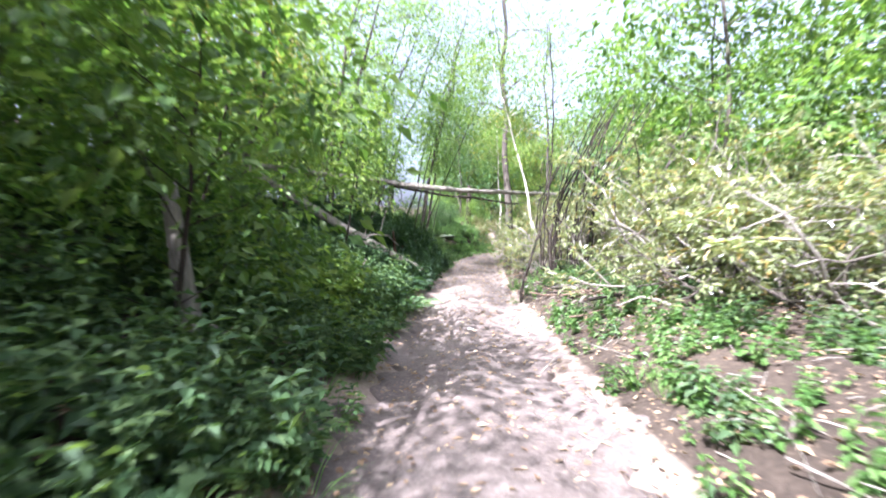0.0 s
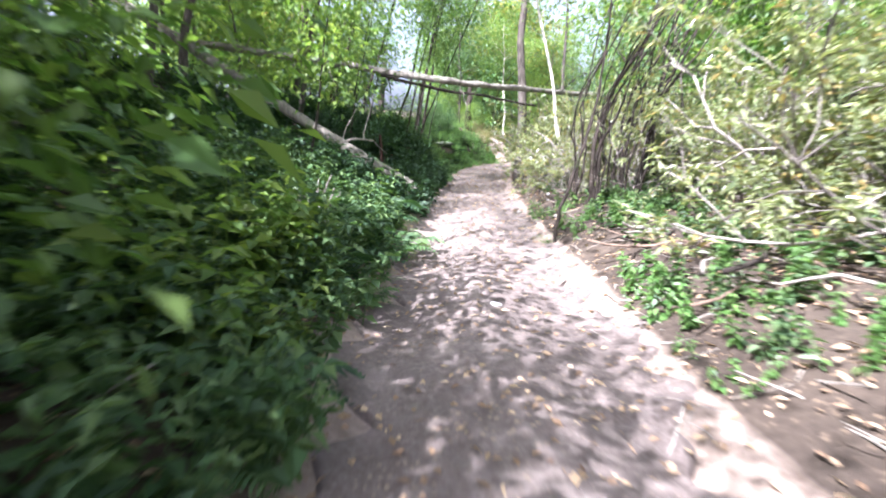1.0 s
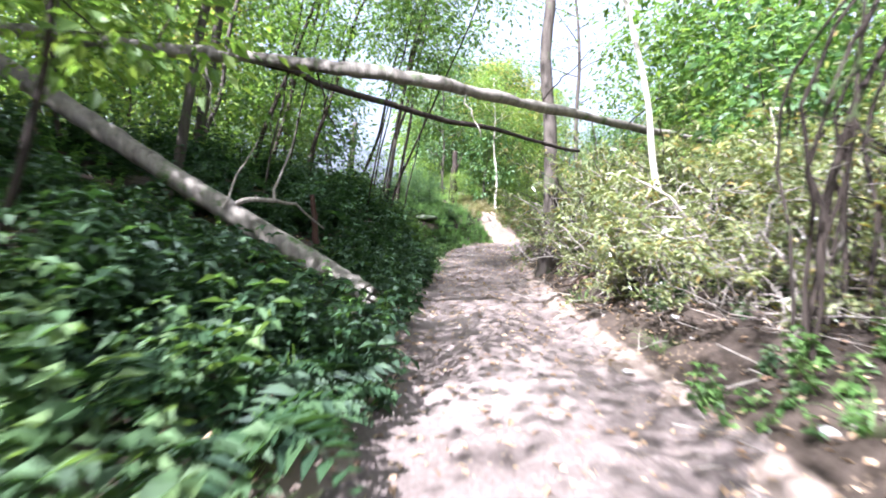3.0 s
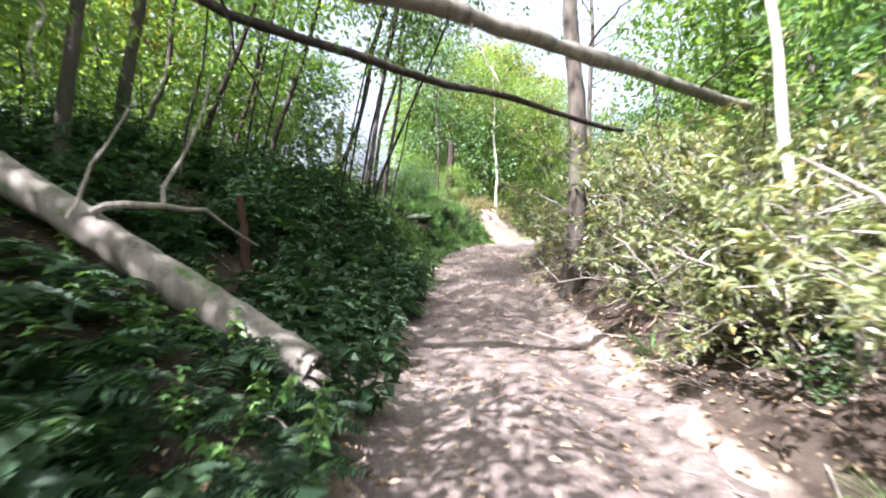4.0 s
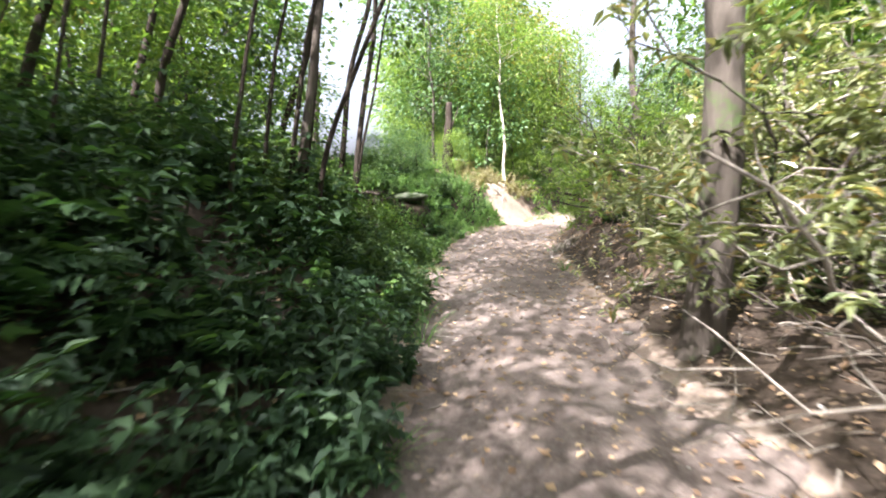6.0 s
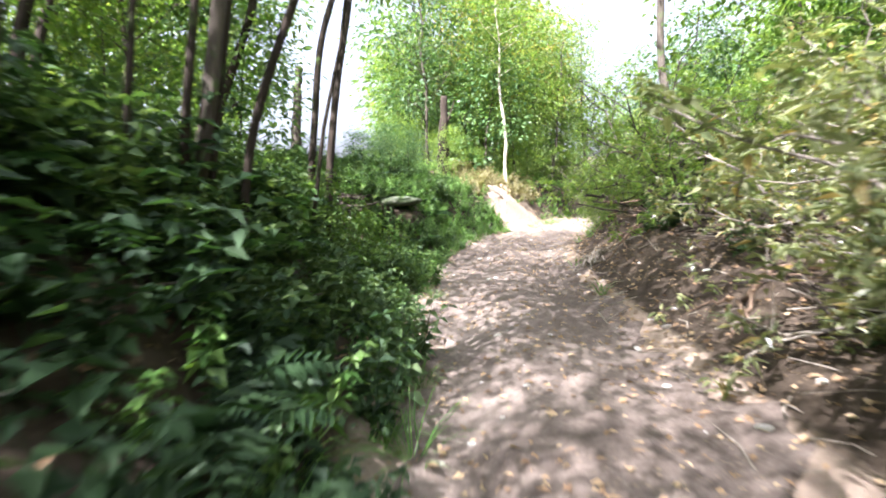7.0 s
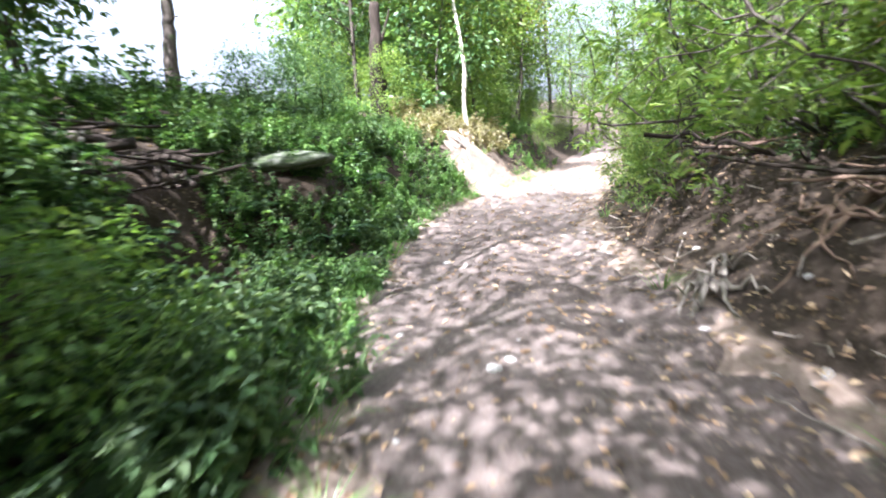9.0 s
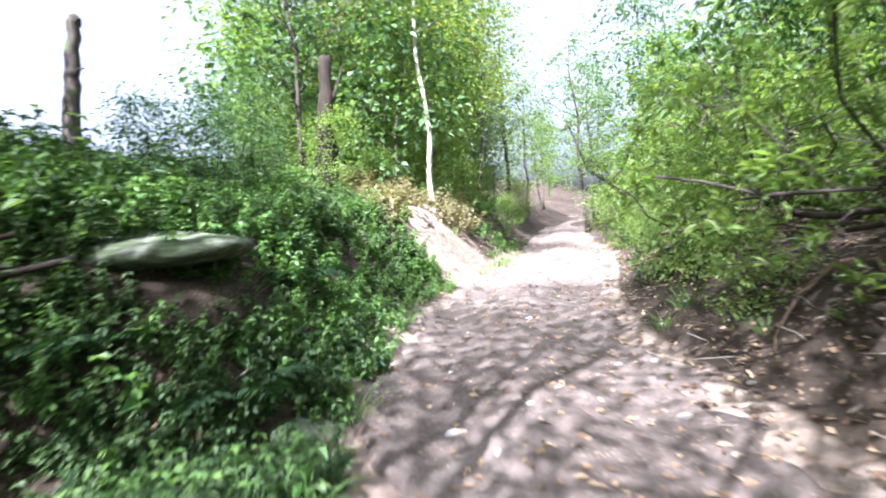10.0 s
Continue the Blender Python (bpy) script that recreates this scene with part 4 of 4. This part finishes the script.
stuff("low_plants", "low fine-leaved green plants hanging down the steep bank", "undergrowth", small,
      scatter(R, 2200, -2.5, 4, 28, 37.5, lambda x, y, s: -half_width(y) - 2.4 < s < -half_width(y) - 0.15 and not by_rock(x, y)), LEAF_GRASS, R, 0.45, 1.0)
stuff("low_plants", "low pale green plants on the open verge", "undergrowth", small,
      scatter(R, 260, 1.3, 4.5, 0, 14, lambda x, y, s: half_width(y) + 0.2 < s < half_width(y) + 2.2), LEAF_GRASS, R, 0.5, 1.2)
stuff("low_plants", "low green plants round the rock slab", "undergrowth", small,
      scatter(R, 750, -1.6, 1.2, 30.2, 32.0, lambda x, y, s: s < -half_width(y) - 0.1 and not by_rock(x, y)), LEAF_BANK_LIT, R, 0.45, 0.9)
stuff("dry_plants", "dry yellowing plants on the slipped bank", "undergrowth", small + herbs[:1],
      scatter(R, 420, 2.4, 6.6, 37.6, 42.5, lambda x, y, s: s < -half_width(y) - 0.9 and ((x - 4.3) / 1.1) ** 2 + ((y - 38.4) / 1.6) ** 2 > 1), LEAF_STRAW, R, 0.6, 1.5)
stuff("grass", "tufts of grass along the track edges", "grass", tufts,
      scatter(R, 1300, -3, 8, -2, 46, lambda x, y, s: (s < 0 or R.rand() < 0.25) and half_width(y) - 0.05 < abs(s) < half_width(y) + (1.0 if s < 0 and y > 27 else 0.6)), LEAF_GRASS, R)
stuff("herb_undergrowth", "low green herbs among the rhododendrons", "undergrowth", herbs,
      scatter(R, 1000, 1.5, 13, -2, 52, lambda x, y, s: half_width(y) + (0.45 if y < 16 or y > 33 else 0.9) < s < 4), LEAF_BANK_LIT, R, 0.4, 0.9)

# ---- stones, leaves on the ground ----
def stone_geo(seed, flat=0.6):
    bm = bmesh.new()
    bmesh.ops.create_icosphere(bm, subdivisions=2, radius=1.0)
    r = np.random.RandomState(seed)
    o = Vector(r.rand(3) * 50)
    for v in bm.verts:
        v.co *= 1 + 0.35 * noise.noise(v.co * 0.9 + o) + 0.12 * noise.noise(v.co * 2.3 + o)
        v.co.z *= flat
    g = Geo().add([tuple(v.co) for v in bm.verts], [[v.index for v in f.verts] for f in bm.faces])
    bm.free()
    return g


def rock(label, seed, x, y, size, mat, z=None, turn=0, flat=0.6):
    ob = new("rock", stone_geo(seed, flat).mesh("rock", mat, True))
    ob.matrix_basis = pose(x, y, (height(x, y) if z is None else z), 0, 0, turn) @ Matrix.Diagonal((*size, 1))
    return tagged(ob, label, "rock")


rock("long pale mossy rock slab on the bank", 1, 0.12, 31.85, (0.68, 0.42, 0.22), MOSSY, 1.29, -14)
rock("pale rock lying in the ditch", 2, -0.5, 30.65, (0.24, 0.19, 0.2), STONE)
rock("dark earthy boulder under the mossy slab", 4, 0.25, 31.7, (0.46, 0.3, 0.5), SOIL, 0.84, 20)
rock("rounded mossy rock in the bank", 3, 0.92, 31.35, (0.27, 0.24, 0.24), MOSSY)

litter = Geo()
R = np.random.RandomState(11)
pl = scatter(R, 80000, -6, 12, -2, 48, lambda x, y, s: abs(s) < half_width(y) + 3.5 and R.rand() < (0.5 if abs(s) < half_width(y) * 0.8 else 0.6 if s < 0 or y < 22 else 1.0))
pl = np.array(pl)
n = len(pl)
a = R.rand(n) * 6.283
litter.leaves(np.stack([pl[:, 0], pl[:, 1], land(pl[:, 0], pl[:, 1]) + 0.022], 1), np.stack([np.cos(a), np.sin(a), R.normal(0, 0.2, n)], 1),
              unit(R.normal(0, 0.3, (n, 3)) + np.array([0, 0, 1.0])), 0.04 + 0.06 * R.rand(n), 0.025 + 0.03 * R.rand(n), 0.1, False)
tagged(new("leaf_litter", litter.mesh("leaf_litter", LEAF_DEAD)), "dry brown fallen leaves on track and banks", "leaf litter", kind="stuff")

# small stones in the track and along its edges
pebbles = [stone_geo(200 + i, 0.55).mesh("stone", STONE, False) for i in range(5)]
for x, y in scatter(R, 900, -2, 8, 4, 40, lambda x, y, s: abs(s) < half_width(y) + 0.7 and (y > 22 or R.rand() < 0.25) or (24.5 < y < 31 and -1 < x < 1.5))[:190]:
    ob = new("stone", pebbles[R.randint(5)])
    k = 0.018 + 0.035 * R.rand() ** 2.5
    ob.matrix_basis = pose(x, y, height(x, y) + 0.25 * k, R.normal(0, 12), R.normal(0, 12), R.rand() * 360) @ Matrix.Diagonal((k * 1.3, k, k, 1))
    tagged(ob, "small grey stone bedded in the track", "stone", "stones on the track")


# ---- roots and dead wood ----
def root_mass(label, x, y, n, reach, seed, mat, rise=0.12):
    r = np.random.RandomState(seed)
    z = height(x, y)
    ob = thing("exposed_roots", pose(x, y, z), label, "roots")
    for k in range(n):
        a = r.rand() * 6.283
        pts = [np.array([0.08 * math.cos(a), 0.08 * math.sin(a), rise * 0.6])]
        for i in range(1, 7):
            a += r.normal(0, 0.5)
            q = pts[-1] + np.array([math.cos(a), math.sin(a), 0]) * reach / 6
            q[2] = height(x + q[0], y + q[1]) - z + rise * (0.2 + r.rand()) * (1 - i / 7) - 0.02 * (i > 4)
            pts.append(q)
        w = 0.012 + 0.022 * r.rand()
        part("root", Geo().tube(pts, [w * (1 - 0.8 * i / 6) for i in range(7)], 6), mat, ob, "", True)
    return ob


root_mass("tangle of pale washed-out roots on the bank foot", 3.55, 28.6, 12, 0.42, 301, DEADWOOD, 0.22)
root_mass("tangle of brown roots on the bank foot", 4.2, 28.2, 9, 0.7, 302, ROOTBARK, 0.14)
root_mass("brown roots creeping over the bank foot", 3.3, 24.2, 6, 0.6, 303, ROOTBARK, 0.1)
root_mass("brown roots creeping over the bank foot", 4.9, 30.6, 6, 0.7, 304, ROOTBARK, 0.12)
root_mass("pale roots hanging from the bank foot", 4.5, 27.3, 5, 0.5, 307, DEADWOOD, 0.14)
root_mass("pale roots hanging out of the slipped bank", 4.0, 38.9, 7, 0.7, 308, DEADWOOD, 0.1)
root_mass("brown roots under the thicket", 2.6, 18.9, 7, 0.7, 305, ROOTBARK, 0.15)


def brush_pile(label, x, y, n, seed, big=1.0, mats=None):
    r = np.random.RandomState(seed)
    ob = thing("brush_pile", pose(x, y, height(x, y) - (0.16 if big > 1 else 0.03)), label, "dead branches")
    for k in range(n):
        a, h = r.rand() * 6.283, (0.02 + 0.22 * r.rand()) * big
        L = (0.25 + 0.5 * r.rand()) * big
        c = np.array([r.normal(0, 0.35), r.normal(0, 0.35), h])
        d = np.array([math.cos(a), math.sin(a), r.normal(0, 0.1)]) * L
        w = (0.008 + 0.02 * r.rand()) * big ** 1.3
        part("branch", rod([c - d, c - d * 0.3 + r.normal(0, 0.05, 3), c + d * 0.3 + r.normal(0, 0.05, 3), c + d], w, w * 0.5, 6, 0.01, seed + k, 5), (mats or (BARK_DARK, ROOTBARK, DEADWOOD))[r.randint(3)], ob, "", True)
    return ob


brush_pile("heap of dark dead branches on the bank", -1.2, 31.15, 22, 400, 1.5, (BARK_DARK, BARK_DARK, BARK_DARK))
brush_pile("heap of dark dead branches on the bank", -2.2, 31.0, 18, 440, 2.0, (BARK_DARK, BARK_DARK, DEADWOOD))
brush_pile("brown dead sticks heaped on the bank foot", 4.6, 27.9, 12, 500)
brush_pile("brown dead sticks heaped on the bank foot", 5.0, 29.8, 12, 530)
brush_pile("brown dead sticks heaped on the bank foot", 4.2, 25.4, 10, 560)
brush_pile("brown dead sticks heaped on the bank foot", 5.9, 32.0, 10, 590)
brush_pile("grey dead sticks by the track", 2.5, 9.2, 12, 620)
brush_pile("grey dead sticks by the track", 2.7, 7.4, 10, 650)
brush_pile("scattered grey dead branches by the thicket", 3.6, 14.8, 9, 470)

old = thing("dead_tree", pose(1.9, 40.0, height(1.9, 40.0)), "dark broken trunk among leaves on the bank top", "dead tree")
part("trunk", rod([(0, 0, -0.2), (0.02, 0, 0.5), (0.03, 0.03, 1.2), (0.1, 0.02, 2.0), (0.14, 0.0, 2.9)], 0.26, 0.13, 18, 0.02, 77, 12, 0.25), BARK_DARK, old, "", True)
part("branch", rod([(0.08, 0, 1.7), (0.3, -0.1, 2.1), (0.5, -0.1, 2.7)], 0.06, 0.02, 8, 0.01, 78, 7), BARK_DARK, old)

# weathered dead stumps among the bank's plants
def dead_stump(label, x, y, tall, radius, seed):
    r = np.random.RandomState(seed)
    ob = thing("dead_stump", pose(x, y, height(x, y), r.normal(0, 5), r.normal(0, 5), 0), label, "stump")
    n, rings = 13, 9
    pts, faces = [], []
    jag = 1 + 0.08 * r.normal(0, 1, n)
    for i in range(rings):
        k = i / (rings - 1)
        for j in range(n):
            a = 6.283 * j / n
            w = radius * (1.35 - 0.75 * k ** 0.4) * (1 + 0.10 * math.sin(3 * a + seed) + 0.05 * math.sin(7 * a + 2 * i))
            pts.append((w * math.cos(a), w * math.sin(a), -0.15 + (tall * (jag[j] if i == rings - 1 else 1)) * k))
    for i in range(rings - 1):
        for j in range(n):
            faces.append((i * n + j, i * n + (j + 1) % n, i * n + n + (j + 1) % n, i * n + n + j))
    pts.append((0, 0, tall * 0.8))
    faces += [((rings - 1) * n + j, (rings - 1) * n + (j + 1) % n, rings * n) for j in range(n)]
    part("stump", Geo().add(pts, faces), DEADWOOD, ob, "", True)
    for k in range(3):
        a = r.rand() * 6.283
        part("root", rod([(0, 0, 0.12), (0.2 * math.cos(a), 0.2 * math.sin(a), 0.10), (0.45 * math.cos(a), 0.45 * math.sin(a), 0.0), (0.6 * math.cos(a), 0.6 * math.sin(a), -0.1)], 0.05, 0.02, 8, 0.01, seed + k, 6), DEADWOOD, ob, "", True)
    return ob


dead_stump("grey weathered standing dead stump among the bushes", -2.3, 4.8, 1.55, 0.12, 501)
piece = thing("upturned_roots", pose(-1.72, 9.95, height(-1.72, 9.95)), "weathered grey upturned root lying in the herbs", "dead roots")
_r = np.random.RandomState(64)
part("root_stock", rod([(-0.35, 0.3, 0.1), (-0.12, 0.12, 0.2), (0.1, -0.12, 0.2), (0.3, -0.4, 0.05)], 0.14, 0.06, 18, 0.012, 61, 12, 0.5), LOGBARK, piece, "", True)
for k in range(15):
    a, up, L = _r.rand() * 6.283, _r.normal(0.45, 0.45), 0.3 + 0.3 * _r.rand()
    o = np.array([-0.1, 0.1, 0.2]) + np.array([0.14, -0.16, -0.01]) * _r.normal(0, 1)
    d = unit(np.array([math.cos(a), math.sin(a), up])) * L
    bend = _r.normal(0, 0.07, 3)
    w = 0.012 + 0.03 * _r.rand() ** 2
    part("root", rod([o, o + d * 0.4 + bend, o + d * 0.75 + bend * 0.6, o + d], w, w * 0.35, 9, 0.008, 300 + k, 6, 0.3), (DEADWOOD, LOGBARK, LOGBARK)[k % 3], piece, "", True)

# twigs and splinters of dead wood on the ground
twigs = Geo()
R = np.random.RandomState(21)
for x, y in scatter(R, 4200, -4, 9, 0, 42, lambda x, y, s: half_width(y) - 0.3 < abs(s) < half_width(y) + 2.4 and (s > 0 or R.rand() < 0.3)):
    a, L, z = R.rand() * 6.283, 0.08 + 0.3 * R.rand() ** 2, height(x, y)
    d = np.array([math.cos(a), math.sin(a), R.normal(0, 0.25)]) * L
    p = np.array([x, y, z + 0.02])
    w = 0.003 + 0.006 * R.rand()
    twigs.tube([p - d, p + R.normal(0, 0.02, 3), p + d], [w, w, w * 0.5], 4, False)
tagged(new("twig_litter", twigs.mesh("twig_litter", DEADWOOD)), "small dead twigs strewn along the track's edges", "twigs", kind="stuff")

curl = thing("curled_branch", pose(4.95, 26.95, height(4.95, 26.95)), "bleached dead branch curled into a loop", "dead branch")
part("branch", rod([(-0.02, 0.05, -0.02), (0.02, 0.0, 0.25), (0.12, -0.03, 0.50), (0.36, -0.02, 0.60), (0.58, 0.03, 0.52), (0.60, 0.05, 0.36), (0.42, 0.08, 0.22), (0.18, 0.06, 0.17)], 0.026, 0.012, 42, 0.004, 71, 7), DEADWOOD, curl, "", True)
part("branch", rod([(0.02, 0.0, 0.12), (0.25, -0.08, 0.13), (0.45, -0.12, 0.03), (0.55, -0.15, -0.05)], 0.02, 0.008, 12, 0.008, 72, 6), DEADWOOD, curl, "", True)
